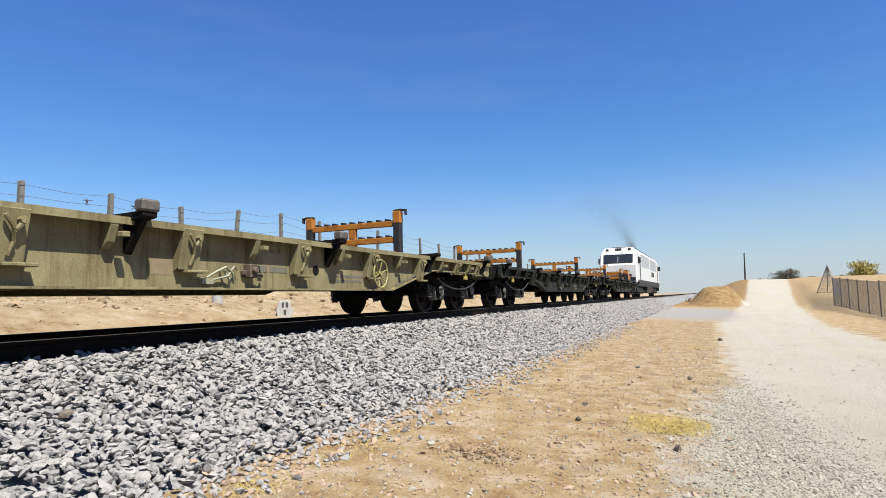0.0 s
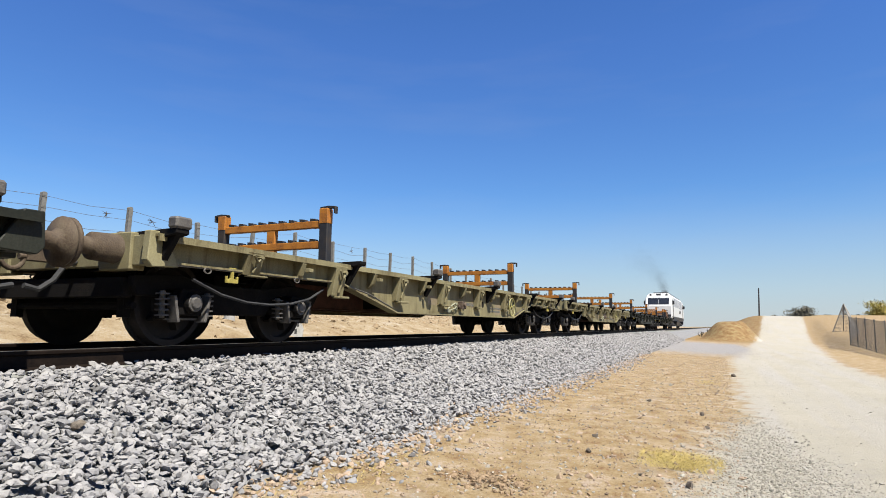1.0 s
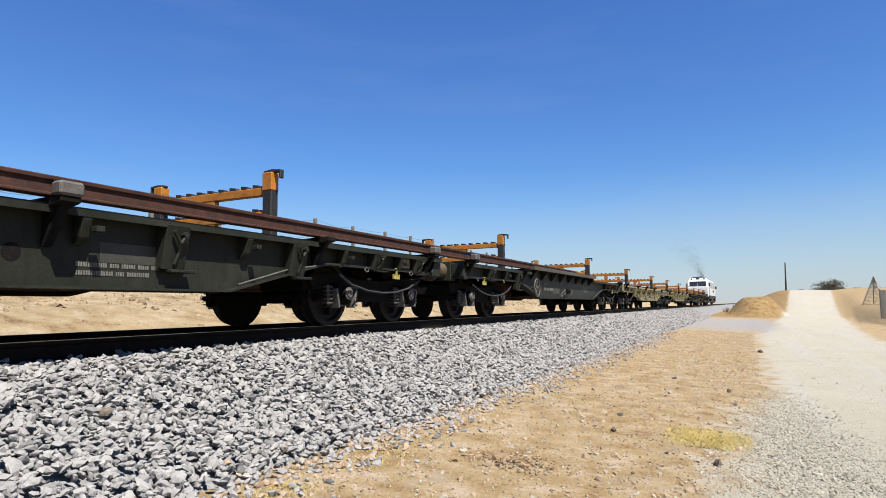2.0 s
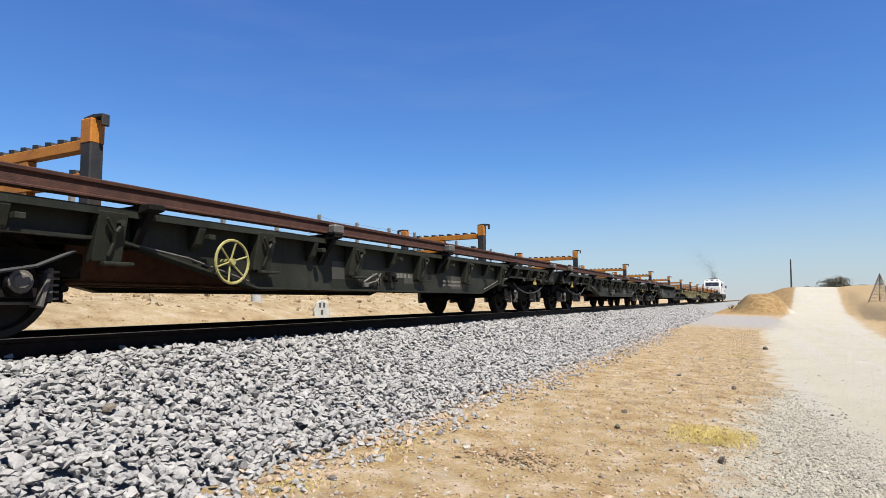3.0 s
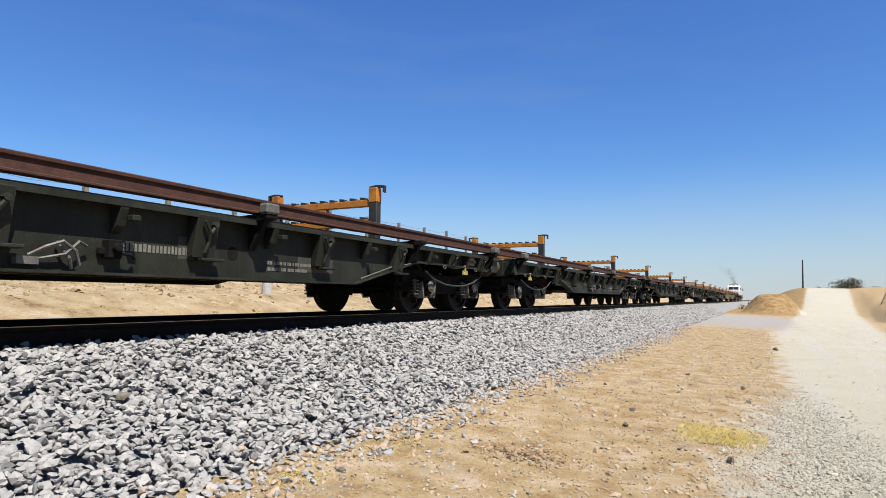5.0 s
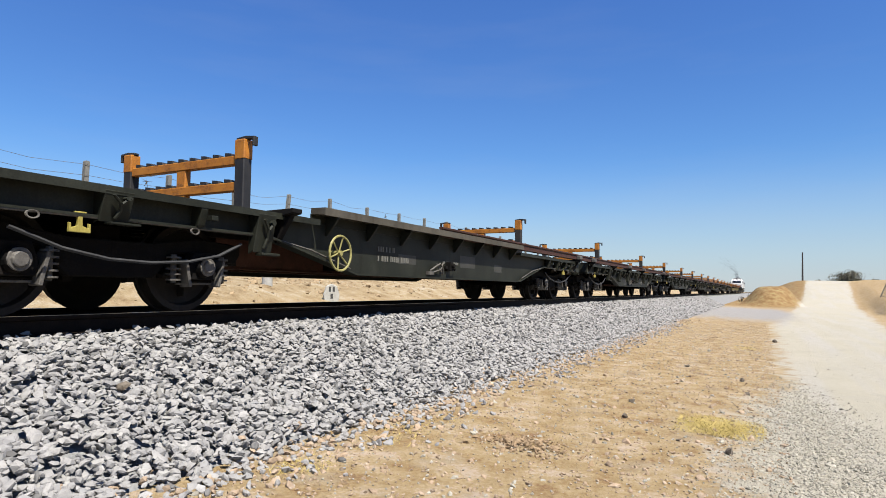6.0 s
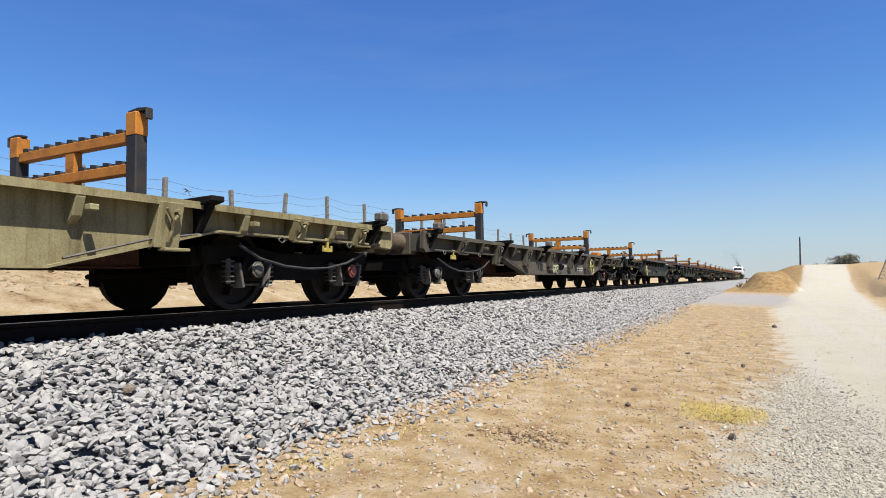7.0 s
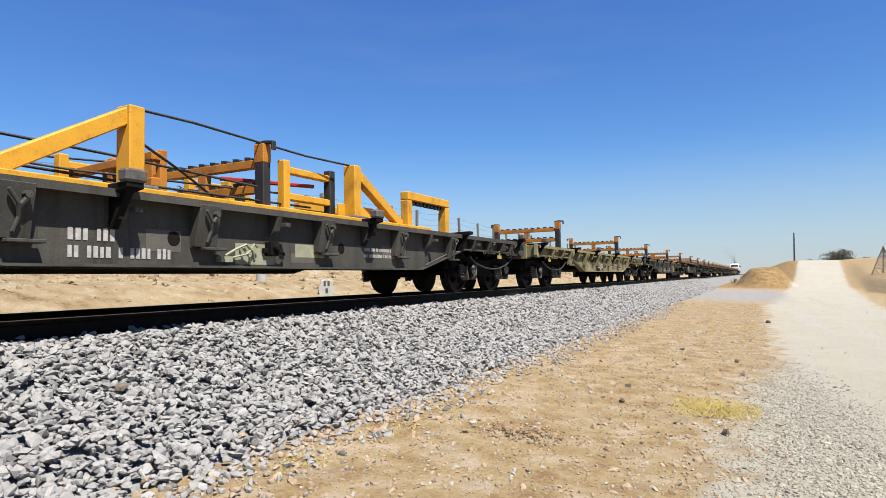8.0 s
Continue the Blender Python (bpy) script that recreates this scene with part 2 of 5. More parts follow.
# ---------------------------------------------------------------- mesh tools
class Shape:
    """Collects boxes, prisms and tubes into one mesh."""

    def __init__(self):
        self.v, self.f = [], []

    def add(self, verts, faces, m=None):
        k = len(self.v)
        self.v += [tuple(m @ Vector(p)) if m else tuple(p) for p in verts]
        self.f += [tuple(i + k for i in q) for q in faces]
        return self

    def box(self, x0, x1, y0, y1, z0, z1, m=None):
        p = [(x, y, z) for z in (z0, z1) for y in (y0, y1) for x in (x0, x1)]
        q = [(0, 2, 3, 1), (4, 5, 7, 6), (0, 1, 5, 4), (2, 6, 7, 3), (0, 4, 6, 2), (1, 3, 7, 5)]
        return self.add(p, q, m)

    def prism(self, outline, a, b, axis="x", m=None):
        """An outline (two coordinates a point) drawn out from a to b along an axis."""
        n = len(outline)
        put = {"x": lambda u, w, t: (t, u, w), "y": lambda u, w, t: (u, t, w), "z": lambda u, w, t: (u, w, t)}[axis]
        p = [put(u, w, t) for t in (a, b) for u, w in outline]
        q = [tuple(range(n))[::-1], tuple(range(n, 2 * n))] + [(i, (i + 1) % n, n + (i + 1) % n, n + i) for i in range(n)]
        return self.add(p, q, m)

    def tube(self, p0, p1, r0, r1=None, n=12):
        p0, p1 = Vector(p0), Vector(p1)
        r1 = r0 if r1 is None else r1
        t = (p1 - p0).to_track_quat("Z", "Y").to_matrix()
        p = [c + t @ Vector((r * math.cos(a), r * math.sin(a), 0)) for c, r in ((p0, r0), (p1, r1)) for a in (2 * math.pi * i / n for i in range(n))]
        q = [tuple(range(n))[::-1], tuple(range(n, 2 * n))] + [(i, (i + 1) % n, n + (i + 1) % n, n + i) for i in range(n)]
        return self.add(p, q)

    def chain(self, points, r, n=6):
        """One bent tube through the points."""
        pts = [Vector(q) for q in points]
        rings = []
        for i, c in enumerate(pts):
            d = (pts[min(i + 1, len(pts) - 1)] - pts[max(i - 1, 0)]).normalized()
            t = d.to_track_quat("Z", "Y").to_matrix()
            rings += [c + t @ Vector((r * math.cos(2 * math.pi * j / n), r * math.sin(2 * math.pi * j / n), 0)) for j in range(n)]
        q = [(i * n + j, i * n + (j + 1) % n, (i + 1) * n + (j + 1) % n, (i + 1) * n + j) for i in range(len(pts) - 1) for j in range(n)]
        return self.add(rings, q + [tuple(range(n))[::-1], tuple(range(len(rings) - n, len(rings)))])

    def ring(self, c, R, r, axis="x", n=24, k=6):
        p, q = [], []
        for i in range(n):
            a = 2 * math.pi * i / n
            for j in range(k):
                b = 2 * math.pi * j / k
                u, w, d = (R + r * math.cos(b)) * math.cos(a), (R + r * math.cos(b)) * math.sin(a), r * math.sin(b)
                p.append({"x": (c[0] + d, c[1] + u, c[2] + w), "y": (c[0] + u, c[1] + d, c[2] + w)}[axis])
                q.append((i * k + j, ((i + 1) % n) * k + j, ((i + 1) % n) * k + (j + 1) % k, i * k + (j + 1) % k))
        return self.add(p, q)

    def lathe(self, profile, y_axis=False, n=28):
        """Turned about the x axis: profile of (x, radius)."""
        p = [(x, r * math.cos(a), r * math.sin(a)) for x, r in profile for a in (2 * math.pi * i / n for i in range(n))]
        m = len(profile)
        q = [(j * n + i, j * n + (i + 1) % n, (j + 1) * n + (i + 1) % n, (j + 1) * n + i) for j in range(m - 1) for i in range(n)]
        q += [tuple(range(n))[::-1], tuple(range((m - 1) * n, m * n))]
        return self.add(p, q)

    def mesh(self, name, bevel=0.0, smooth=False):
        me = bpy.data.meshes.new(name)
        me.from_pydata(self.v, [], self.f)
        bm = bmesh.new()
        bm.from_mesh(me)
        bmesh.ops.recalc_face_normals(bm, faces=bm.faces)
        if bevel:
            es = [e for e in bm.edges if len(e.link_faces) == 2 and e.calc_face_angle() > 0.5]
            bmesh.ops.bevel(bm, geom=es, offset=bevel, segments=1, affect="EDGES", clamp_overlap=True)
        for f in bm.faces:
            f.smooth = smooth
        bm.to_mesh(me)
        bm.free()
        return me


CACHE = {}


def cached(key, build, bevel=0.0, smooth=False):
    if key not in CACHE:
        CACHE[key] = build().mesh(key, bevel, smooth)
    return CACHE[key]


def part(name, me, material, parent, m=None, label=""):
    """One mesh object under a thing or under a part."""
    if isinstance(me, Shape):
        me = me.mesh(name)
    if material.name not in me.materials:
        if len(me.materials):
            me = me.copy()
            me.materials.clear()
        me.materials.append(material)
    ob = new(name, me)
    ob.parent = parent
    if m is not None:
        ob.matrix_basis = m
    return tagged(ob, label)


def thing(name, me, material, label, category, group="", kind="", m=None):
    ob = new(name, me if not isinstance(me, Shape) else me.mesh(name))
    if ob.data is not None and material is not None and not len(ob.data.materials):
        ob.data.materials.append(material)
    if m is not None:
        ob.matrix_basis = m
    return tagged(ob, label, category, group, kind)


def smooth01(a, b, x):
    t = np.clip((x - a) / (b - a), 0, 1)
    return t * t * (3 - 2 * t)


def wave(x, y, k, seed=0):
    """Cheap smooth unevenness from sums of sines."""
    r = np.random.RandomState(seed)
    out = 0
    for i in range(7):
        a, p, s = r.uniform(0, 6.28), r.uniform(0, 6.28), k * r.uniform(0.5, 1.9)
        out = out + np.sin((x * math.cos(a) + y * math.sin(a)) * s + p)
    return out / 7


# ---------------------------------------------------------------- ground
def road_mid(y):
    return 2.4 + np.maximum(0, y - 30) * 0.08


def road_half(y):
    return 2.1 + np.maximum(0, y - 30) * 0.012


def ground_z(x, y):
    x, y = np.asarray(x, float), np.asarray(y, float)
    z = np.where(x < 0, -0.045 * np.maximum(x, -3.4), -0.008 * np.minimum(x, 6))
    z = z + 0.005 * wave(x, y, 6, 1) + 0.02 * wave(x, y, 1.2, 2)
    # cutting beyond the track, which runs out far ahead
    fade = 0.25 + 0.75 * (1 - smooth01(90, 230, y))
    bank = np.interp(-x, [7.9, 8.6, 9.4, 10.2, 12, 15, 17.5, 21, 30, 60, 400], [0.0, 0.75, 1.05, 1.30, 1.62, 2.5, 3.45, 3.8, 4.0, 4.2, 6])
    bank = bank + smooth01(9, 10, -x) * (0.06 * wave(x, y, 2.3, 3) + 0.10 * wave(x, y, 0.7, 4) + 0.035 * wave(x, y, 7.0, 12))
    z = np.where(x < -7.9, 0.15 + bank * fade, z)
    # earth mound, and the rise that the road climbs
    d = np.hypot((x - 0.9) / 3.4, (y - 76) / 7.0)
    z = z + 2.0 * (1 - smooth01(0.3, 1.0, d)) * (1 + 0.12 * wave(x, y, 1.1, 5))
    rise = smooth01(72, 145, y) * smooth01(-3, 7, x)
    z = z + rise * 3.9
    d = x - road_mid(y) - road_half(y)
    z = z + 0.75 * smooth01(0.2, 2.6, d) * smooth01(38, 60, y) * (1 - 0.8 * smooth01(95, 140, y))
    return z


def steps(*spans):
    out = []
    for a, b, d in spans:
        out += list(np.arange(a, b, d))
    return np.array(out + [spans[-1][1]])


def build_ground():
    xs = steps((-900, -100, 80), (-100, -24, 6), (-24, -12, 0.8), (-12, -7, 0.25), (-7, -3.6, 0.8), (-3.6, 5, 0.14), (5, 14, 0.6), (14, 60, 3), (60, 1200, 95))
    ys = steps((-300, -20, 35), (-20, 1.5, 1.2), (1.5, 16, 0.14), (16, 40, 0.4), (40, 110, 1.2), (110, 260, 5), (260, 3000, 140))
    X, Y = np.meshgrid(xs, ys)
    Z = ground_z(X, Y)
    me = bpy.data.meshes.new("ground")
    n, k = len(xs), len(ys)
    idx = np.arange(n * k).reshape(k, n)
    quads = np.stack([idx[:-1, :-1], idx[:-1, 1:], idx[1:, 1:], idx[1:, :-1]], -1).reshape(-1, 4)
    me.from_pydata(np.stack([X, Y, Z], -1).reshape(-1, 3).tolist(), [], quads.tolist())
    me.polygons.foreach_set("use_smooth", [True] * len(me.polygons))
    m = bpy.data.materials.new("dry_earth_and_gravel")
    m.use_nodes = True
    nd, l = m.node_tree.nodes, m.node_tree.links
    b = nd["Principled BSDF"]
    b.inputs["Roughness"].default_value, b.inputs["Specular IOR Level"].default_value = 0.95, 0.15
    pos = nd.new("ShaderNodeNewGeometry").outputs["Position"]
    sep = nd.new("ShaderNodeSeparateXYZ")
    l.new(pos, sep.inputs[0])

    def math_node(op, a, c=0.0, clamp=False):
        q = nd.new("ShaderNodeMath")
        q.operation, q.use_clamp = op, clamp
        for i, s in enumerate((a, c)):
            if isinstance(s, (int, float)):
                q.inputs[i].default_value = s
            else:
                l.new(s, q.inputs[i])
        return q.outputs[0]

    def noise_node(scale, detail=5.0, rough=0.6):
        q = nd.new("ShaderNodeTexNoise")
        q.inputs["Scale"].default_value, q.inputs["Detail"].default_value, q.inputs["Roughness"].default_value = scale, detail, rough
        l.new(pos, q.inputs["Vector"])
        return q.outputs["Fac"]

    def ramp(fac, *stops):
        q = nd.new("ShaderNodeValToRGB")
        while len(q.color_ramp.elements) < len(stops):
            q.color_ramp.elements.new(0.5)
        for e, (p, c) in zip(q.color_ramp.elements, stops):
            e.position, e.color = p, (*c, 1)
        l.new(fac, q.inputs["Fac"])
        return q.outputs["Color"]

    def mixc(fac, a, c):
        q = nd.new("ShaderNodeMix")
        q.data_type = "RGBA"
        l.new(fac, q.inputs["Factor"])
        l.new(a, q.inputs["A"])
        l.new(c, q.inputs["B"])
        return q.outputs["Result"]

    x, y = sep.outputs[0], sep.outputs[1]
    far = math_node("MAXIMUM", math_node("SUBTRACT", y, 30.0), 0.0)
    mid = math_node("MULTIPLY_ADD", far, 0.08)
    mid.node.inputs[2].default_value = 2.4
    half = math_node("MULTIPLY_ADD", far, 0.012)
    half.node.inputs[2].default_value = 2.1
    big, mid_n, fine = noise_node(0.5), noise_node(1.9, 8, 0.65), noise_node(26, 6, 0.75)
    grit = noise_node(75, 3, 0.6)
    off = math_node("SUBTRACT", math_node("ABSOLUTE", math_node("SUBTRACT", x, mid)), half)
    off = math_node("ADD", off, math_node("MULTIPLY", math_node("SUBTRACT", mid_n, 0.5), 2.2))
    near = math_node("MULTIPLY", math_node("SUBTRACT", 11.0, y), 0.35, clamp=True)
    off = math_node("SUBTRACT", off, math_node("MULTIPLY", near, 0.55))
    road = math_node("SUBTRACT", 0.4, math_node("MULTIPLY", off, 2.6), clamp=True)
    # pale stone spread where the way crosses towards the track
    cross = math_node("SUBTRACT", 1.0, math_node("MULTIPLY", math_node("ABSOLUTE", math_node("SUBTRACT", y, 47.0)), 0.06), clamp=True)
    cross = math_node("MULTIPLY", cross, math_node("MULTIPLY", math_node("ADD", x, 4.2), 1.0, clamp=True))
    cross = math_node("MULTIPLY", cross, math_node("MULTIPLY", math_node("SUBTRACT", 2.2, x), 0.6, clamp=True))
    cross = math_node("MULTIPLY", math_node("SUBTRACT", math_node("ADD", cross, mid_n), 0.55), 2.4, clamp=True)
    blotch = noise_node(3.4, 4, 0.55)
    dirt = ramp(math_node("ADD", math_node("MULTIPLY", blotch, 0.55), math_node("MULTIPLY", fine, 0.45)),
                (0.36, (0.14, 0.079, 0.039)), (0.45, (0.2, 0.14, 0.069)), (0.53, (0.24, 0.18, 0.1)), (0.62, (0.29, 0.23, 0.17)))
    pale = ramp(math_node("ADD", math_node("MULTIPLY", big, 0.4), math_node("MULTIPLY", grit, 0.6)),
                (0.30, (0.2, 0.18, 0.14)), (0.48, (0.26, 0.24, 0.19)), (0.70, (0.3, 0.27, 0.22)))
    # long worn lanes of greyer grit along the road
    lane_at = nd.new("ShaderNodeVectorMath")
    lane_at.operation = "MULTIPLY"
    lane_at.inputs[1].default_value = (1.5, 0.07, 1.0)
    l.new(pos, lane_at.inputs[0])
    lane = nd.new("ShaderNodeTexNoise")
    lane.inputs["Scale"].default_value, lane.inputs["Detail"].default_value = 1.0, 4.0
    l.new(lane_at.outputs[0], lane.inputs["Vector"])
    worn = math_node("MULTIPLY", math_node("SUBTRACT", lane.outputs["Fac"], 0.44), 5.0, clamp=True)
    gritty = ramp(grit, (0.32, (0.20, 0.185, 0.16)), (0.50, (0.265, 0.25, 0.22)), (0.68, (0.32, 0.30, 0.27)))
    pale = mixc(math_node("MULTIPLY", worn, 0.8), pale, gritty)
    stone = ramp(grit, (0.30, (0.14, 0.13, 0.12)), (0.60, (0.21, 0.2, 0.19)))
    col = mixc(cross, mixc(road, dirt, pale), stone)
    # bare orange earth on the mound, dry ochre grass ground beside the road and sandy bank beyond the track
    bank = math_node("MULTIPLY", math_node("SUBTRACT", -8.5, x), 1.0, clamp=True)
    sand = ramp(math_node("ADD", math_node("MULTIPLY", mid_n, 0.6), math_node("MULTIPLY", fine, 0.4)),
                (0.37, (0.1, 0.062, 0.032)), (0.45, (0.19, 0.14, 0.079)), (0.53, (0.23, 0.18, 0.11)), (0.61, (0.28, 0.24, 0.18)))
    col = mixc(bank, col, sand)
    away = math_node("MULTIPLY", math_node("SUBTRACT", y, 62.0), 0.15, clamp=True)
    notroad = math_node("SUBTRACT", 1.0, road, clamp=True)
    earth = ramp(mid_n, (0.36, (0.12, 0.067, 0.025)), (0.52, (0.17, 0.11, 0.05)), (0.66, (0.18, 0.15, 0.072)))
    near_track = math_node("GREATER_THAN", x, -4.0)
    left = math_node("MULTIPLY", math_node("SUBTRACT", 9.5, x), 0.4, clamp=True)
    left = math_node("MAXIMUM", left, 0.25)
    col = mixc(math_node("MULTIPLY", math_node("MULTIPLY", math_node("MULTIPLY", away, notroad), near_track), left), col, earth)
    l.new(col, b.inputs["Base Color"])
    bp = nd.new("ShaderNodeBump")
    bp.inputs["Strength"].default_value, bp.inputs["Distance"].default_value = 0.8, 0.035
    l.new(math_node("ADD", fine, math_node("MULTIPLY", grit, 0.5)), bp.inputs["Height"])
    l.new(bp.outputs["Normal"], b.inputs["Normal"])
    me.materials.append(m)
    tagged(new("ground", me), "dry ochre earth with a pale gravel road", "ground", kind="structure")


build_ground()


# ---------------------------------------------------------------- ballast bed, sleepers, rails
def bed_z(x):
    """Surface of the ballast across the track."""
    return np.interp(x, [-9.2, -7.75, -7.6, -5.04, -4.9, -3.2], [0.3, 0.97, 1.0, 1.0, 0.96, 0.10])


def rocks(name, px, py, pz, size, material, label, category, seed=3, flat=0.75):
    """Many small angular stones as one mesh."""
    r = np.random.RandomState(seed)
    n = len(px)
    phi = (1 + 5 ** 0.5) / 2
    base = np.array([(-1, phi, 0), (1, phi, 0), (-1, -phi, 0), (1, -phi, 0), (0, -1, phi), (0, 1, phi), (0, -1, -phi), (0, 1, -phi), (phi, 0, -1), (phi, 0, 1), (-phi, 0, -1), (-phi, 0, 1)]) / 1.9
    tri = np.array([(0, 11, 5), (0, 5, 1), (0, 1, 7), (0, 7, 10), (0, 10, 11), (1, 5, 9), (5, 11, 4), (11, 10, 2), (10, 7, 6), (7, 1, 8), (3, 9, 4), (3, 4, 2), (3, 2, 6), (3, 6, 8), (3, 8, 9), (4, 9, 5), (2, 4, 11), (6, 2, 10), (8, 6, 7), (9, 8, 1)])
    base = base / np.abs(base).max(1, keepdims=True) ** 0.45
    v = base[None] * r.uniform(0.62, 1.22, (n, 12, 1)) * np.stack([r.uniform(0.8, 1.5, n), r.uniform(0.65, 1.1, n), flat * r.uniform(0.6, 1.15, n)], -1)[:, None]
    q = r.normal(size=(n, 4)) * np.array([1, 0.26, 0.26, 1])
    q /= np.linalg.norm(q, axis=1, keepdims=True)
    w, a, b, c = q.T
    R = np.stack([1 - 2 * (b * b + c * c), 2 * (a * b - c * w), 2 * (a * c + b * w), 2 * (a * b + c * w), 1 - 2 * (a * a + c * c), 2 * (b * c - a * w), 2 * (a * c - b * w), 2 * (b * c + a * w), 1 - 2 * (a * a + b * b)], -1).reshape(n, 3, 3)
    v = np.einsum("nij,nkj->nki", R, v) * size[:, None, None] + np.stack([px, py, pz], -1)[:, None]
    f = (tri[None] + 12 * np.arange(n)[:, None, None]).reshape(-1)
    me = bpy.data.meshes.new(name)
    me.vertices.add(12 * n)
    me.vertices.foreach_set("co", v.reshape(-1))
    me.loops.add(len(f))
    me.loops.foreach_set("vertex_index", f)
    me.polygons.add(20 * n)
    me.polygons.foreach_set("loop_start", np.arange(0, len(f), 3))
    me.polygons.foreach_set("use_smooth", np.zeros(20 * n, bool))
    me.update()
    me.validate()
    me.materials.append(material)
    return tagged(new(name, me), label, category, kind="stuff")


def build_track():
    xs = np.array([-9.2, -8.4, -7.75, -7.6, -7.0, -6.3, -5.6, -5.04, -4.9, -4.5, -4.1, -3.7, -3.4, -3.2])
    ys = steps((-60, 60, 1.0), (60, 900, 20))
    X, Y = np.meshgrid(xs, ys)
    Z = bed_z(X) - np.where(np.abs(Y - 32) < 32, 0.085, 0.065) - np.where((X > -3.3) | (X < -9.0), 0.12, 0)
    idx = np.arange(X.size).reshape(X.shape)
    quads = np.stack([idx[:-1, :-1], idx[:-1, 1:], idx[1:, 1:], idx[1:, :-1]], -1).reshape(-1, 4)
    me = bpy.data.meshes.new("ballast_bed")
    me.from_pydata(np.stack([X, Y, Z], -1).reshape(-1, 3).tolist(), [], quads.tolist())
    me.materials.append(mat("ballast_far", [(0.058, 0.058, 0.057), (0.14, 0.14, 0.14), (0.21, 0.21, 0.21)], 16, 0.95, bump=1.0, fine=38, contrast=0.9))
    tagged(new("ballast_bed", me), "grey crushed stone ballast bank under the track", "ballast", kind="structure")
    r = np.random.RandomState(11)
    px, py, ps = [], [], []
    for y0, y1, per, s in ((1.2, 9, 700, 0.036), (9, 18, 520, 0.040), (18, 34, 230, 0.052), (34, 64, 100, 0.072)):
        n = int((y1 - y0) * 1.95 * per)
        px.append(r.uniform(-5.12, -3.17, n) + 0.03), py.append(r.uniform(y0, y1, n)), ps.append(s * r.uniform(0.55, 1.25, n))
    for y0, y1, per, s in ((0, 14, 140, 0.036), (14, 40, 50, 0.05)):
        n = int((y1 - y0) * 2.6 * per)
        px.append(r.uniform(-7.7, -5.1, n)), py.append(r.uniform(y0, y1, n)), ps.append(s * r.uniform(0.6, 1.2, n))
    px, py, ps = np.concatenate(px), np.concatenate(py), np.concatenate(ps)
    toe = (px > -3.55) & (r.uniform(size=len(px)) < (px + 3.55) * 1.9)
    px, py, ps = px[~toe], py[~toe], ps[~toe]
    pz = np.maximum(bed_z(px), ground_z(px, py)) + r.uniform(-0.034, 0.022, len(px)) + 0.012 * wave(px, py, 3, 8)
    # stones that rolled down over the toe of the bank
    n = 900
    qx, qy = -3.25 + np.abs(r.normal(0, 0.30, n)), r.uniform(2, 26, n)
    px, py, ps = np.concatenate([px, qx]), np.concatenate([py, qy]), np.concatenate([ps, 0.034 * r.uniform(0.5, 1.2, n)])
    pz = np.concatenate([pz, ground_z(qx, qy) + 0.012])
    rocks("ballast_stones", px, py, pz, ps, BALLAST, "loose angular light grey crushed stones on the bank", "ballast", flat=0.62)
    n = 1500
    qx, qy = -3.22 + r.normal(0, 0.24, n), r.uniform(2, 30, n)
    rocks("toe_stones", qx, qy, np.maximum(ground_z(qx, qy), bed_z(qx) - 0.03) + 0.012, 0.033 * r.uniform(0.4, 1.2, n), PEBBLE, "tan and reddish stones mixed along the foot of the bank", "stones", 9)
    sl = cached("sleeper", lambda: Shape().prism([(-1.3, 0.0), (1.3, 0.0), (1.3, 0.17), (0.55, 0.17), (0.4, 0.13), (-0.4, 0.13), (-0.55, 0.17), (-1.3, 0.17)], -0.13, 0.13, "y"), 0.012)
    track = thing("track", None, None, "single railway track of steel rails on concrete sleepers", "track", kind="structure")
    for i in range(290):
        part("sleeper", sl, CONCRETE, track, Matrix.Translation((TRACK_X, -18 + 0.6 * i, 0.835)))
    pr = [(-0.07, 0), (0.07, 0), (0.07, 0.012), (0.014, 0.028), (0.011, 0.125), (0.033, 0.138), (0.035, 0.162), (0.028, 0.170), (-0.028, 0.170), (-0.035, 0.162), (-0.033, 0.138), (-0.011, 0.125), (-0.014, 0.028), (-0.07, 0.012)]
    for sx in (-1, 1):
        part("rail", cached("track_rail", lambda: Shape().prism(pr, -60, 900, "y")), RAIL_SIDE_SHADE, track, Matrix.Translation((TRACK_X + sx * HALF_GAUGE, 0, RAIL_TOP - 0.170)))
        part("running_surface", cached("rail_head", lambda: Shape().box(-0.03, 0.03, -60, 900, 0, 0.003)), RAIL_HEAD, track, Matrix.Translation((TRACK_X + sx * HALF_GAUGE, 0, RAIL_TOP)), "polished steel running surface")


build_track()


# ---------------------------------------------------------------- wagons
HALF = WAGON / 2
MOVERS, SPINNERS = [], []


def at(s):
    """Along the wagon from its rear coupling to its own y."""
    return s - HALF


SILL = [(0.55, 0.85), (3.75, 0.85), (5.45, 0.46), (11.79, 0.46), (13.49, 0.85), (16.687, 0.85)]


def side_sill():
    """Web of the fish-bellied plate girder, with its outer face at x = 0."""
    low = [(at(a), b) for a, b in SILL]
    return Shape().prism(low + [(at(16.687), 1.06), (at(0.55), 1.06)], -0.012, 0.0)


def top_flange(a=0.55, c=16.687):
    """Top flange with a deep turned-down lip along its outer edge."""
    return Shape().prism([(-0.12, 1.075), (0.135, 1.075), (0.135, 1.03), (0.152, 1.03), (0.152, 1.10), (-0.12, 1.10)], at(a), at(c), "y")


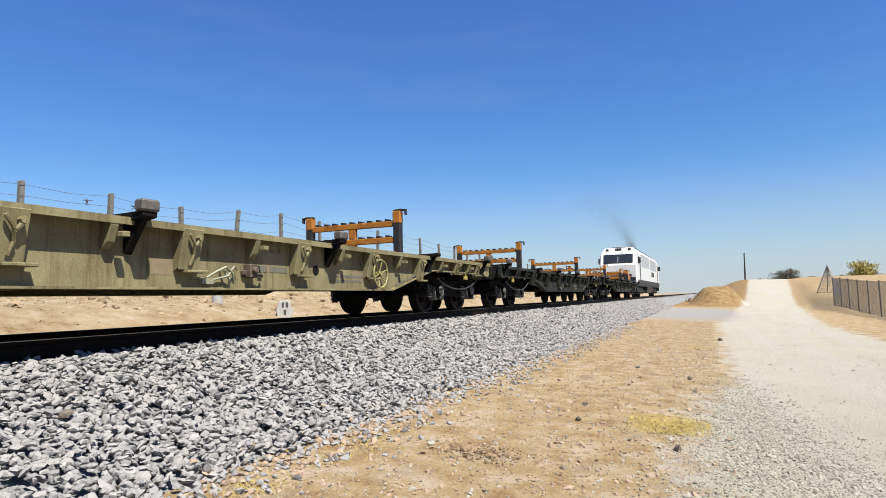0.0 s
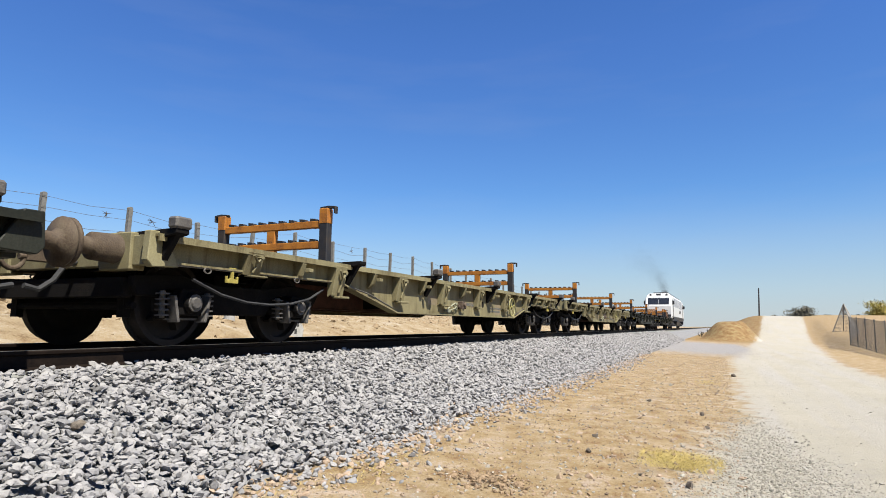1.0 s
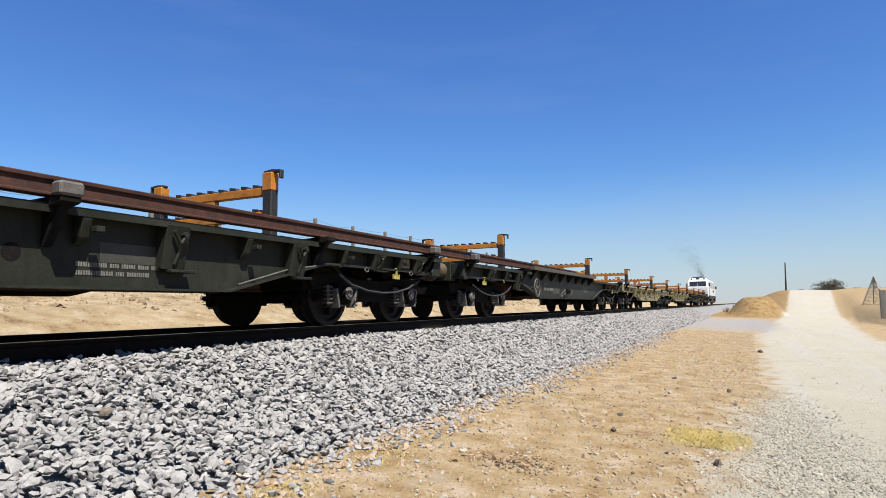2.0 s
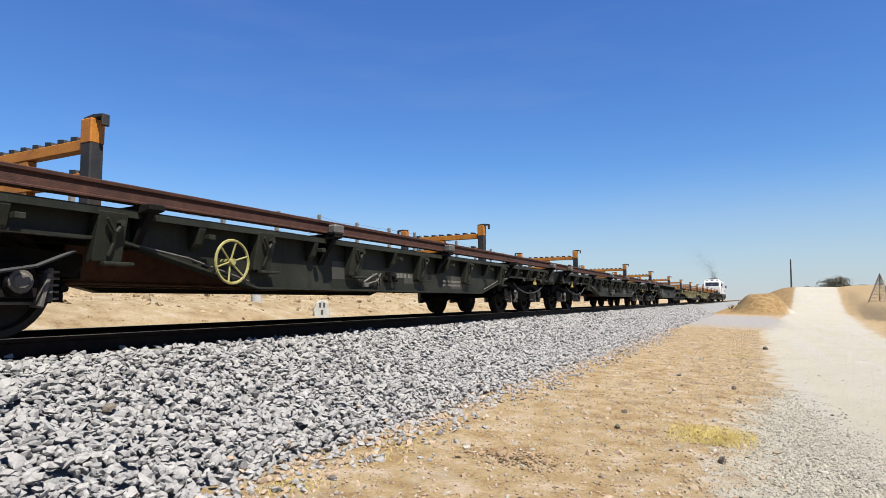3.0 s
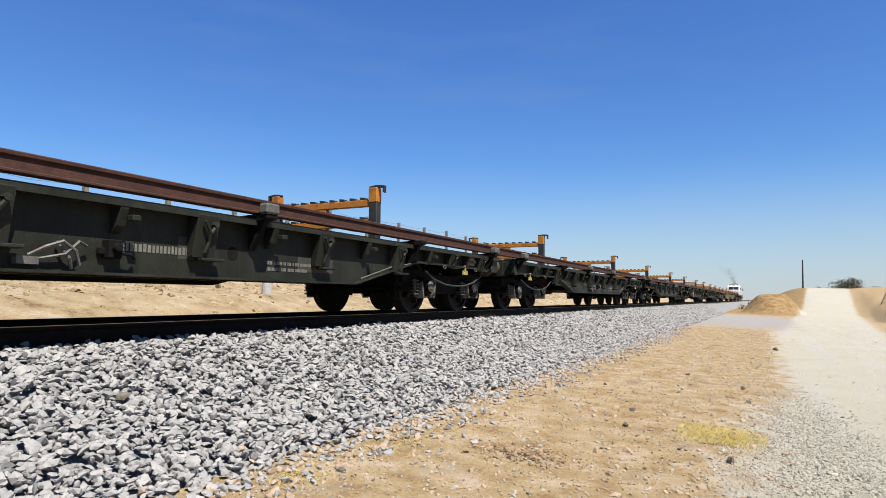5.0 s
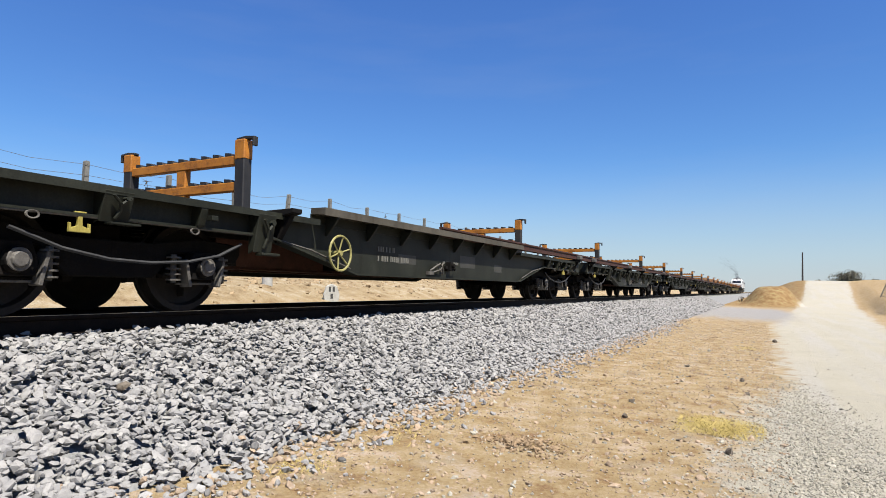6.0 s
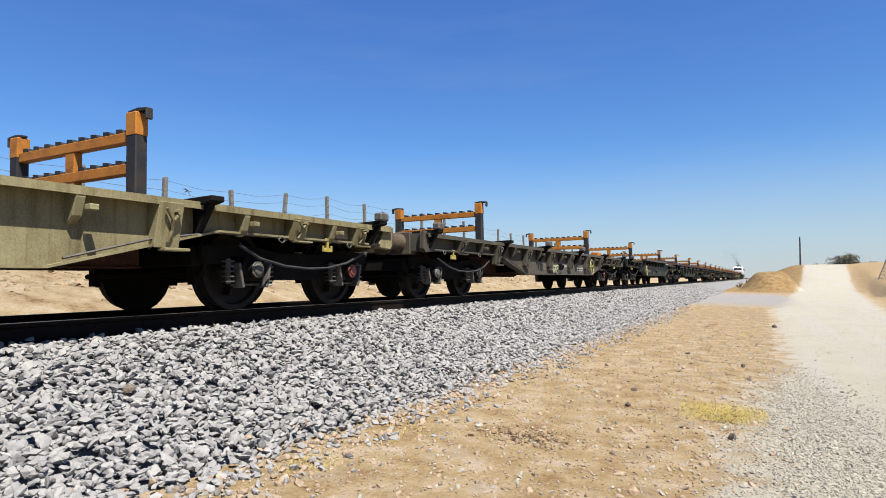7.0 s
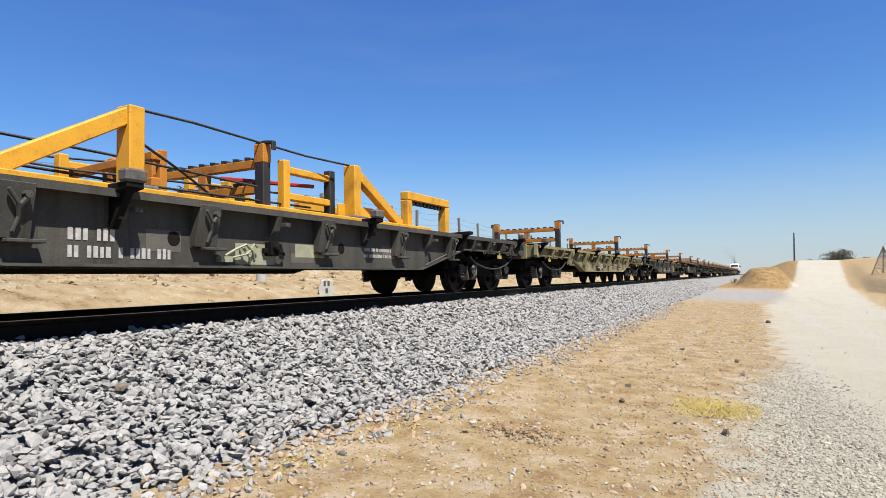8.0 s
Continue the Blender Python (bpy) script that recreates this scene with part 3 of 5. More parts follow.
def low_flange():
    """Bottom flange that follows the belly of the girder in one strip."""
    low = [(at(a), b) for a, b in SILL]
    g = Shape()
    for (a, za), (b, zb) in zip(low, low[1:]):
        g.prism([(a, za - 0.022), (b, zb - 0.022), (b, zb), (a, za)], -0.09, 0.075)
    return g


def stake_pocket():
    """Deep pocket whose pressed face leans in from the flange lip to the web."""
    g = Shape()
    side = [(0, 0.0), (0.150, 0.0), (0.150, -0.06), (0.075, -0.40), (0.0, -0.44)]
    g.prism(side, -0.135, -0.120, "y")
    g.prism(side, 0.120, 0.135, "y")
    g.add([(0.142, -0.135, 0.0), (0.158, -0.135, 0.0), (0.158, 0.135, 0.0), (0.142, 0.135, 0.0),
           (0.066, -0.135, -0.42), (0.080, -0.135, -0.42), (0.080, 0.135, -0.42), (0.066, 0.135, -0.42)],
          [(3, 2, 1, 0), (4, 5, 6, 7), (0, 1, 5, 4), (1, 2, 6, 5), (2, 3, 7, 6), (3, 0, 4, 7)])
    g.box(0.03, 0.14, -0.06, 0.22, -0.45, -0.42)
    return g


def pocket_latch():
    """Forked bar with its pin, hanging on the pocket's face."""
    g = Shape()
    g.chain([(0.18, -0.075, -0.06), (0.165, 0.0, -0.16), (0.13, 0.02, -0.26), (0.105, -0.01, -0.37)], 0.016)
    g.chain([(0.18, 0.075, -0.09), (0.16, 0.02, -0.17)], 0.020)
    g.tube((0.14, 0.06, -0.09), (0.195, 0.06, -0.09), 0.030, n=8)
    return g


def web_rib():
    return Shape().prism([(0, 0), (0.146, 0), (0.146, -0.05), (0.10, -0.20), (0.03, -0.26), (0, -0.26)], -0.042, 0.042, "y").box(0.12, 0.20, 0.042, 0.12, -0.15, -0.10)


def gusset_rib():
    return Shape().prism([(0, 0), (0.20, 0), (0.20, -0.03), (0.03, -0.24), (0, -0.24)], -0.018, 0.018, "y")


def load_pad():
    """Bracket with a block on its end, which carries rails outside the deck."""
    g = Shape()
    g.prism([(-0.35, 1.14), (0.31, 1.155), (0.31, 1.10), (0.10, 1.06), (-0.35, 1.10)], -0.08, 0.08, "y")
    g.prism([(0.0, 0.78), (0.03, 0.76), (0.26, 1.11), (0.0, 1.11)], -0.04, 0.04, "y")
    return g


def pad_block():
    return Shape().box(0.20, 0.33, -0.10, 0.10, 1.15, 1.265)


def rack_post():
    return Shape().box(-0.075, 0.075, -0.065, 0.065, 0, 0.87).box(-0.11, 0.11, -0.10, 0.10, 0, 0.025)


def rack_cap():
    """Painted sleeve round the upper part of a post."""
    return Shape().box(-0.079, 0.079, -0.069, 0.069, 0.64, 0.872)


def rack_hook():
    return Shape().prism([(-0.09, 0.872), (0.16, 0.872), (0.16, 0.79), (0.19, 0.79), (0.19, 0.90), (0.05, 0.915), (-0.09, 0.90)], -0.035, 0.035, "y")


def rack_bar():
    return Shape().box(-0.93, 0.93, -0.05, 0.05, 0, 0.105)


def rack_teeth():
    g = Shape().box(-0.87, 0.87, -0.03, 0.03, 0.10, 0.112)
    for i in range(9):
        x = -0.80 + i * 0.2
        g.prism([(x - 0.055, 0.105), (x + 0.055, 0.105), (x + 0.035, 0.14), (x - 0.055, 0.15)], -0.045, 0.045, "y")
    return g


def hand_wheel():
    g = Shape().ring((0, 0, 0), 0.225, 0.016)
    for i in range(6):
        a = math.pi * i / 3 + 0.3
        g.tube((-0.03, 0, 0), (0, 0.22 * math.cos(a), 0.22 * math.sin(a)), 0.011, n=6)
    g.tube((-0.14, 0, 0), (0.02, 0, 0), 0.035, n=10)
    return g


def buffer_part():
    """Axis along y, face at y = 0, body towards negative y."""
    g = Shape()
    prof = [(0.0, 0.10), (0.0, 0.225), (-0.03, 0.235), (-0.055, 0.13), (-0.10, 0.085), (-0.26, 0.085), (-0.262, 0.135), (-0.56, 0.15), (-0.565, 0.18), (-0.60, 0.18)]
    g.lathe(prof, n=20)
    g.v = [(y, x, z) for x, y, z in g.v]
    return g


def wheelset_shape():
    g = Shape()
    for sx in (-1, 1):
        q = Shape().lathe([(0.74, 0.12), (0.78, 0.30), (0.765, 0.39), (0.765, 0.49), (0.80, 0.487), (0.803, 0.463), (0.925, 0.455), (0.925, 0.395), (0.87, 0.375), (0.855, 0.20), (0.94, 0.11), (0.94, 0.09)], n=32)
        g.add([(sx * x, y, z) for x, y, z in q.v], q.f)
    g.tube((-1.16, 0, 0), (1.16, 0, 0), 0.075, n=12)
    for sx in (-1, 1):
        for i in range(5):
            a = i * 2 * math.pi / 5
            g.box(sx * 0.9 - 0.06, sx * 0.9 + 0.06, -0.02, 0.02, 0.20, 0.30, pose(0, 0, 0, math.degrees(a)))
    return g


def bogie_bolster():
    g = Shape().box(-1.02, 1.02, -0.26, 0.26, 0.42, 0.66)
    g.box(-0.32, 0.32, -0.30, 0.30, 0.62, 0.86)
    for sx in (-1, 1):
        g.box(sx * 0.72 - 0.14, sx * 0.72 + 0.14, -0.22, 0.22, 0.66, 0.83)
    return g


def bogie_side():
    return Shape().prism([(-1.52, 0.62), (-1.45, 0.52), (-1.16, 0.52), (-1.12, 0.60), (-0.66, 0.60), (-0.42, 0.34), (0.42, 0.34), (0.66, 0.60), (1.12, 0.60), (1.16, 0.52), (1.45, 0.52), (1.52, 0.62), (1.52, 0.72), (0.95, 0.76), (0.4, 0.68), (-0.4, 0.68), (-0.95, 0.76), (-1.52, 0.72)], -0.045, 0.045)


def brake_hanger():
    """Brake beam across the bogie, with a shoe before each wheel."""
    g = Shape().tube((-1.0, 0, 0.42), (1.0, 0, 0.42), 0.035, n=8)
    for sx in (-1, 1):
        g.box(sx * 0.86 - 0.05, sx * 0.86 + 0.05, -0.04, 0.04, 0.30, 0.62)
    return g


def axle_box():
    """Casting round the journal, outside the frame."""
    g = Shape()
    g.prism([(-0.16, -0.13), (0.16, -0.13), (0.18, 0.0), (0.12, 0.15), (-0.12, 0.15), (-0.18, 0.0)], 0.0, 0.13)
    g.tube((0.13, 0, 0), (0.20, 0, 0), 0.115, 0.10, 12)
    g.box(-0.02, 0.06, -0.33, 0.33, -0.17, -0.13)
    return g


def axle_cap():
    return Shape().tube((0.20, 0, 0), (0.225, 0, 0), 0.075, 0.06, 10).tube((0.15, 0, 0), (0.205, 0, 0), 0.10, 0.095, 12)


def horn_guide():
    return Shape().box(0.02, 0.17, -0.235, -0.20, -0.16, 0.12, pose(0, 0, 0, 12)).box(0.02, 0.17, 0.20, 0.235, -0.16, 0.12, pose(0, 0, 0, -12)).box(0.02, 0.06, -0.26, 0.26, -0.18, -0.15)


def coil_spring():
    q = Shape()
    for i in range(5):
        q.tube((0.05, 0, -0.12 + 0.055 * i), (0.05, 0.0, -0.103 + 0.055 * i), 0.072, n=12)
    q.tube((0.05, 0, -0.14), (0.05, 0, 0.14), 0.03, n=10)
    return q


def text_bars(rows, seed):
    """Unreadable stencilled lettering: rows of (height, length, drop below the first row), one bar a letter."""
    r = random.Random(seed)
    g = Shape()
    for high, length, drop in rows:
        y = 0.0
        while y < length:
            w = high * r.uniform(0.30, 0.44)
            g.box(0.0, 0.004, y, y + w, -drop, high * r.uniform(0.9, 1.0) - drop)
            y += w + high * (0.20 if r.random() < 0.82 else 0.75)
    return g


def valve_gear():
    """Brake change-over levers with their bent pipes."""
    g = Shape()
    g.chain([(0.03, -0.30, -0.02), (0.08, -0.20, 0.05), (0.10, -0.08, 0.10), (0.09, 0.03, 0.03), (0.06, 0.08, -0.08)], 0.015)
    g.chain([(0.05, -0.26, -0.05), (0.10, -0.06, 0.0), (0.08, 0.06, 0.11), (0.05, 0.14, 0.08)], 0.012)
    g.chain([(0.04, -0.10, 0.10), (0.09, -0.02, -0.03), (0.05, 0.02, -0.11)], 0.014)
    g.box(0.0, 0.07, -0.40, -0.24, -0.09, -0.03)
    return g


def brake_cylinder():
    """Valve body on the web, with its bracket and stub pipe."""
    g = Shape().box(0.0, 0.11, -0.05, 0.07, -0.07, 0.09).box(0.0, 0.05, -0.10, 0.10, -0.04, 0.02)
    g.tube((0.11, 0.01, 0.02), (0.16, 0.01, 0.02), 0.045, 0.038, 10)
    g.chain([(0.08, 0.06, -0.02), (0.09, 0.16, -0.03), (0.05, 0.22, -0.05)], 0.018)
    return g


def tie_ring():
    g = Shape().ring((0, 0, 0), 0.055, 0.013, "x", 14, 5)
    g.v = [(x * 0.7, y * 0.85, z * 0.55) for x, y, z in g.v]
    return g


def end_hook():
    return Shape().prism([(-0.07, -0.02), (0.07, -0.02), (0.07, -0.055), (0.025, -0.055), (0.03, -0.15), (0.10, -0.17), (0.10, -0.125), (0.125, -0.125), (0.125, -0.21), (-0.125, -0.21), (-0.125, -0.125), (-0.10, -0.125), (-0.10, -0.17), (-0.03, -0.15), (-0.025, -0.055), (-0.07, -0.055)], 0.0, 0.03)


def draw_hook():
    g = Shape().box(-0.05, 0.05, -0.12, 0.30, -0.07, 0.07)
    g.ring((0, 0.42, -0.05), 0.11, 0.028, "x", 14, 6)
    g.tube((0, 0.1, -0.02), (0, 0.36, -0.03), 0.035)
    return g


def gangway_hose():
    return Shape().chain([(0, 0.0, 0.0), (0, 0.12, -0.05), (0, 0.22, -0.20), (0, 0.36, -0.30), (0, 0.50, -0.27)], 0.028, 8)


def end_beam():
    g = Shape().box(-1.40, 1.40, -0.06, 0.06, 0.80, 1.10)
    for sx in (-1, 1):
        g.box(sx * 0.95 - 0.22, sx * 0.95 + 0.22, -0.09, 0.09, 0.76, 1.13)
    return g


def corner_plate():
    return Shape().prism([(0.20, 1.13), (0.36, 1.13), (0.56, 0.80), (0.24, 0.78), (0.18, 0.84)], -0.02, 0.07)


def under_frame():
    """Inner longitudinal girders, cross-members and the air reservoir."""
    g = Shape()
    for sx in (-0.42, 0.42):
        g.box(sx - 0.06, sx + 0.06, at(0.6), at(16.6), 0.86, 1.05)
    for s in np.arange(1.6, 16.5, 1.75):
        g.box(-1.36, 1.36, at(s) - 0.05, at(s) + 0.05, 0.88, 1.05)
    for s in (6.0, 8.6, 11.2):
        g.box(-1.36, 1.36, at(s) - 0.04, at(s) + 0.04, 0.52, 0.95)
    g.tube((0.2, at(7.0), 0.68), (0.2, at(8.1), 0.68), 0.19, n=16)
    return g


def deck_plate():
    return Shape().box(-1.27, 1.27, at(0.6), at(16.63), 1.052, 1.096)


def truss_pipe():
    """Brake pipe that follows the shallow end of the sill."""
    return Shape().chain([(0.06, 7.9, 0.82), (0.06, 6.6, 0.83), (0.06, 4.9, 0.83), (0.05, 4.1, 0.72), (0.05, 3.3, 0.52)], 0.012)


def bogie_hose():
    """Hose that sags across the bogie."""
    return Shape().chain([(0.0, 7.5, 0.70), (0.01, 7.1, 0.56), (0.01, 6.7, 0.49), (0.01, 6.3, 0.475), (0.01, 5.9, 0.50), (0.0, 5.5, 0.58), (0, 5.2, 0.72)], 0.017)


def high_cap():
    """Rolled rim along the top of the tall-sided wagons."""
    return Shape().prism([(0.0, 1.175), (0.205, 1.165), (0.205, 1.155), (0.225, 1.155), (0.225, 1.25), (0.0, 1.25)], at(4.55), at(11.6), "y")


def upper_web():
    return Shape().box(-0.012, 0.0, at(4.55), at(11.6), 1.062, 1.18)


def build_rack(w, s, paint):
    k = part("rail_rack", cached("rack_bar", rack_bar, 0.008), paint, w, Matrix.Translation((0, at(s), 1.10 + 0.585)), "orange toothed cross frame for holding rails")
    o = Matrix.Translation((0, 0, -0.585))
    part("crossbar", cached("rack_bar", rack_bar, 0.008), paint, k, Matrix.Translation((0, 0, -0.31)))
    for dz in (0, -0.31):
        tagged(part("toothed_strip", cached("rack_teeth", rack_teeth), POST_DARK, k, Matrix.Translation((0, 0, dz))), kind="stuff")
    for sx in (-1, 1):
        part("post", cached("rack_post", rack_post, 0.012), POST_DARK, k, o @ Matrix.Translation((sx, 0, 0)))
        turn = o @ pose(sx, 0, 0, 0, 0, 0 if sx > 0 else 180)
        part("post_cap", cached("rack_cap", rack_cap, 0.01), paint, k, turn)
        part("post_hook", cached("rack_hook", rack_hook, 0.006), POST_DARK, k, turn)
    part("middle_post", cached("rack_mid", lambda: Shape().box(-0.08, 0.08, -0.045, 0.045, 0.0, 0.59), 0.01), paint, k, o)


def build_bogie(w, y):
    b = part("bogie", cached("bogie_bolster", bogie_bolster, 0.012), GRIME_SHADE, w, Matrix.Translation((0, y, 0)), "grimy steel bogie toned near black for shade")
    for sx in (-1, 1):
        part("side_frame", cached("bogie_side", bogie_side, 0.012), GRIME_SHADE, b, Matrix.Translation((sx * 1.045, 0, 0)))
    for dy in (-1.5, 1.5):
        part("end_member", cached("bogie_end", lambda: Shape().box(-1.0, 1.0, -0.06, 0.06, 0.50, 0.70), 0.01), GRIME_SHADE, b, Matrix.Translation((0, dy, 0)))
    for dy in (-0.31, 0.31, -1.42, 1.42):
        part("brake_beam", cached("brake_hanger", brake_hanger), GRIME_SHADE, b, Matrix.Translation((0, dy, 0)))
    for dy in (-0.9, 0.9):
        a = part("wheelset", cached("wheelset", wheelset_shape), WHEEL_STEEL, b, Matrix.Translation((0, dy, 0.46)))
        SPINNERS.append((a, dy))
        for sx in (-1, 1):
            turn = Matrix.Translation((sx * 1.09, dy, 0.46)) @ pose(0, 0, 0, 0, 0, 0 if sx > 0 else 180)
            part("axle_box", cached("axle_box", axle_box, 0.01), GRIME_SHADE, b, turn)
            part("axle_cover", cached("axle_cap", axle_cap, 0.006), RED_DUST if sx > 0 and y > 0 and (len(MOVERS), dy) in ((8, 0.9), (11, -0.9), (12, 0.9)) else WORN_GREY, b, turn)
            part("horn_guide", cached("horn_guide", horn_guide, 0.006), WORN_GREY, b, turn)
            for d in (-0.30, 0.30):
                part("spring", cached("coil_spring", coil_spring), WORN_GREY, b, turn @ Matrix.Translation((0, d, -0.02)))


def build_wagon(i, paint, tall=False, wheel_s=None, racks=(3.77, 12.86), label="", pale=None, texts=(), pads=True, cream=False, patch=None):
    w = thing("flat_wagon", None, None, label, "flat wagon", "wagons of the train")
    for sx in (-1, 1):
        turn = pose(sx * 1.37, 0, 0, 0, 0, 0 if sx > 0 else 180)
        sill = part("side_sill", cached("side_sill", side_sill), paint, w, turn)
        if tall:
            for a, c in ((0.55, 4.55), (11.6, 16.687)):
                m = None if sx > 0 else Matrix.Translation((0, -at(a) - at(c), 0))
                part("top_flange", cached("flange_%d" % a, lambda: top_flange(a, c)), paint, sill, m)
            part("upper_web", cached("upper_web", upper_web), paint, sill, None if sx > 0 else Matrix.Translation((0, -at(4.55) - at(11.6), 0)))
        else:
            part("top_flange", cached("top_flange", top_flange), paint, sill)
        part("bottom_flange", cached("low_flange", low_flange), paint, sill)
        flip = (lambda s: at(s)) if sx > 0 else (lambda s: -at(s))
        pk = [1.9, 3.65, 5.5, 7.3, 9.2, 11.05, 12.85, 14.65, 15.9]
        if tall:
            pk = [1.9, 3.65, 14.65, 15.9]
            for s in np.arange(4.85, 11.6, 0.92):
                part("gusset", cached("gusset_rib", gusset_rib, 0.004), paint, sill, Matrix.Translation((0, flip(s), 1.165)))
            part("raised_rim", cached("high_cap", high_cap), BROWN_GREY, sill, None if sx > 0 else Matrix.Translation((0, -at(4.55) - at(11.6), 0)), "pale dusty raised rim")
        for s in pk:
            short = s < 3 or s > 14
            m = Matrix.Translation((0, flip(s), 1.06)) @ Matrix.Diagonal((1, 1, 0.62 if short else 1, 1))
            part("stake_pocket", cached("stake_pocket", stake_pocket, 0.006), pale if (pale and short) else paint, sill, m)
            part("latch", cached("pocket_latch", pocket_latch), paint, sill, m)
        for s in ([2.8, 4.6, 6.38, 8.3, 10.15, 12.0, 13.8, 15.3] if not tall else [2.8, 13.8, 15.3]):
            part("rib", cached("web_rib", web_rib, 0.006), paint, sill, Matrix.Translation((0, flip(s), 1.06)))
        for e in (1, -1):
            part("brake_pipe", cached("truss_pipe", truss_pipe), WORN_GREY, sill, Matrix.Diagonal((1, e, 1, 1)))
            part("sagging_hose", cached("bogie_hose", bogie_hose), RUBBER, sill, Matrix.Diagonal((1, e, 1, 1)))
        if pads:
            mid = (6.35, 10.15) if i == 13 else (6.62, 9.9)
            for s in (0.68, 3.95, mid[0], mid[1], 13.25, 16.2):
                if tall and 4 < s < 14:
                    continue
                q = part("load_bracket", cached("load_pad", load_pad, 0.008), GRIME_SHADE, sill, Matrix.Translation((0, flip(s), 0)))
                if s in (0.68, mid[0], mid[1], 16.2):
                    part("pad_block", cached("pad_block", pad_block, 0.02), WORN_GREY, sill, Matrix.Translation((0, flip(s), 0)), "worn grey rest block")
        for s in (1.25, 2.75, 14.4, 15.7):
            part("tie_ring", cached("tie_ring", tie_ring), WORN_GREY, sill, Matrix.Translation((0.07, flip(s), 0.80)))
        for s in (1.62, 15.25):
            part("lashing_hook", cached("end_hook", end_hook, 0.004), HOOK_YELLOW, sill, Matrix.Translation((0.04, flip(s), 0.88)) @ Matrix.Diagonal((1, 0.72, 0.9, 1)), "yellow lashing hook")
        part("corner_plate", cached("corner_plate", corner_plate, 0.008), pale or paint, sill, Matrix.Translation((0.02, flip(0.3), 0)) if sx > 0 else Matrix.Translation((0.02, flip(0.3), 0)) @ Matrix.Diagonal((1, -1, 1, 1)))
        part("corner_plate", cached("corner_plate", corner_plate, 0.008), pale or paint, sill, Matrix.Translation((0.02, flip(WAGON - 0.3), 0)) @ Matrix.Diagonal((1, -1 if sx > 0 else 1, 1, 1)))
        part("valve_gear", cached("valve_gear", valve_gear), CREAM if (cream or pale) else WORN_GREY, sill, Matrix.Translation((0.0, flip(7.9), 0.59)))
        part("brake_cylinder", cached("brake_cylinder", brake_cylinder, 0.008), WEATHERED if pale else GRIME_SHADE, sill, Matrix.Translation((0.0, flip(8.25), 0.65)))
        if not tall:
            # No opening is cut; a near-black disc paints the shade inside it.
            part("lightening_hole", cached("sill_hole_disc", lambda: Shape().tube((-0.04, 0, 0), (0.003, 0, 0), 0.072, n=20)), GRIME_SHADE, sill, Matrix.Translation((0, flip(9.65), 0.715)), "near-black disc standing for a shaded opening in the girder")
            if i > 11:
                part("lightening_hole", CACHE["sill_hole_disc"], GRIME_SHADE, sill, Matrix.Translation((0, flip(6.98), 0.715)), "near-black disc standing for a shaded opening in the girder")
        if sx > 0:
            for s, z, rows in texts:
                tagged(part("lettering", text_bars(rows, int(s * 100) + i), WHITE_MARK if i in (11, 13) else FADED_MARK, sill, Matrix.Translation((0.001, at(s), z)), "worn white stencilled lettering" if i in (11, 13) else "faded grey stencilled lettering"), kind="stuff")
            part("label_plate", cached("label_plate", lambda: Shape().box(0, 0.02, -0.16, 0.16, -0.16, 0.0), 0.004), LABEL_PAPER, sill, Matrix.Translation((0.02, at(15.55), 1.04)), "faded tan label board")
            if cream:
                part("marking_panel", cached("marking_panel", lambda: Shape().box(0, 0.003, -0.30, 0.30, -0.23, 0.0)), CREAM, sill, Matrix.Translation((0.0, at(8.06), 0.71)), "faded cream painted patch")
                if i == 13:
                    part("marking_panel", cached("second_panel", lambda: Shape().box(0, 0.003, -0.28, 0.28, -0.16, 0.0)), CREAM, sill, Matrix.Translation((0.0, at(9.0), 0.74)), "faded cream painted patch")
            rr = random.Random(50 + i)
            for s in (rr.uniform(6.5, 6.9), rr.uniform(8.5, 9.0), rr.uniform(10.3, 10.7)):
                z = rr.uniform(0.50, 0.68)
                wide, high = rr.uniform(0.35, 0.75), rr.uniform(0.10, 0.24)
                part("repaint_patch", Shape().box(0, 0.002, 0, wide, 0, high), patch or PATCH, sill, Matrix.Translation((0.0, at(s), z)), "dull repainted patch")
            if wheel_s:
                part("hand_wheel", cached("hand_wheel", hand_wheel), WORN_GREY if i == 4 else PALE_YELLOW, sill, Matrix.Translation((0.14, at(wheel_s), 0.71)), "dull grey spoked brake wheel" if i == 4 else "pale yellow spoked brake wheel")
    part("deck", cached("deck_plate", deck_plate), DUSTY_BROWN, w)
    for x in (-0.38, 0.38):
        part("centre_girder", cached("centre_girder", lambda: Shape().box(-0.07, 0.07, at(3.9), at(13.3), 0.50, 0.86).box(-0.12, 0.12, at(3.9), at(13.3), 0.48, 0.50), 0.006), RUST_DARK, w, Matrix.Translation((x, 0, 0)), "dark rusty inner girder")
    part("underframe", cached("under_frame", under_frame, 0.006), GRIME_SHADE, w)
    for e in (-1, 1):
        part("end_beam", cached("end_beam", end_beam, 0.01), paint, w, Matrix.Translation((0, e * (HALF - 0.61), 0)))
        part("draw_hook", cached("draw_hook", draw_hook, 0.006), DUSTY_BROWN, w, pose(0, e * (HALF - 0.55), 0.93, 0, 0, 0 if e > 0 else 180))
        part("brake_hose", cached("gangway_hose", gangway_hose), RUBBER, w, pose(0.35, e * (HALF - 0.55), 0.86, 0, 0, 0 if e > 0 else 180))
        for sx in (-1, 1):
            part("buffer", cached("buffer", buffer_part, 0, True), DUSTY_BROWN, w, pose(sx * 0.95, e * (HALF - 0.004), 0.97, 0, 0, 0 if e > 0 else 180), "dusty brown sprung buffer")
        build_bogie(w, e * BOGIE)
    for s in racks:
        build_rack(w, s, ORANGE)
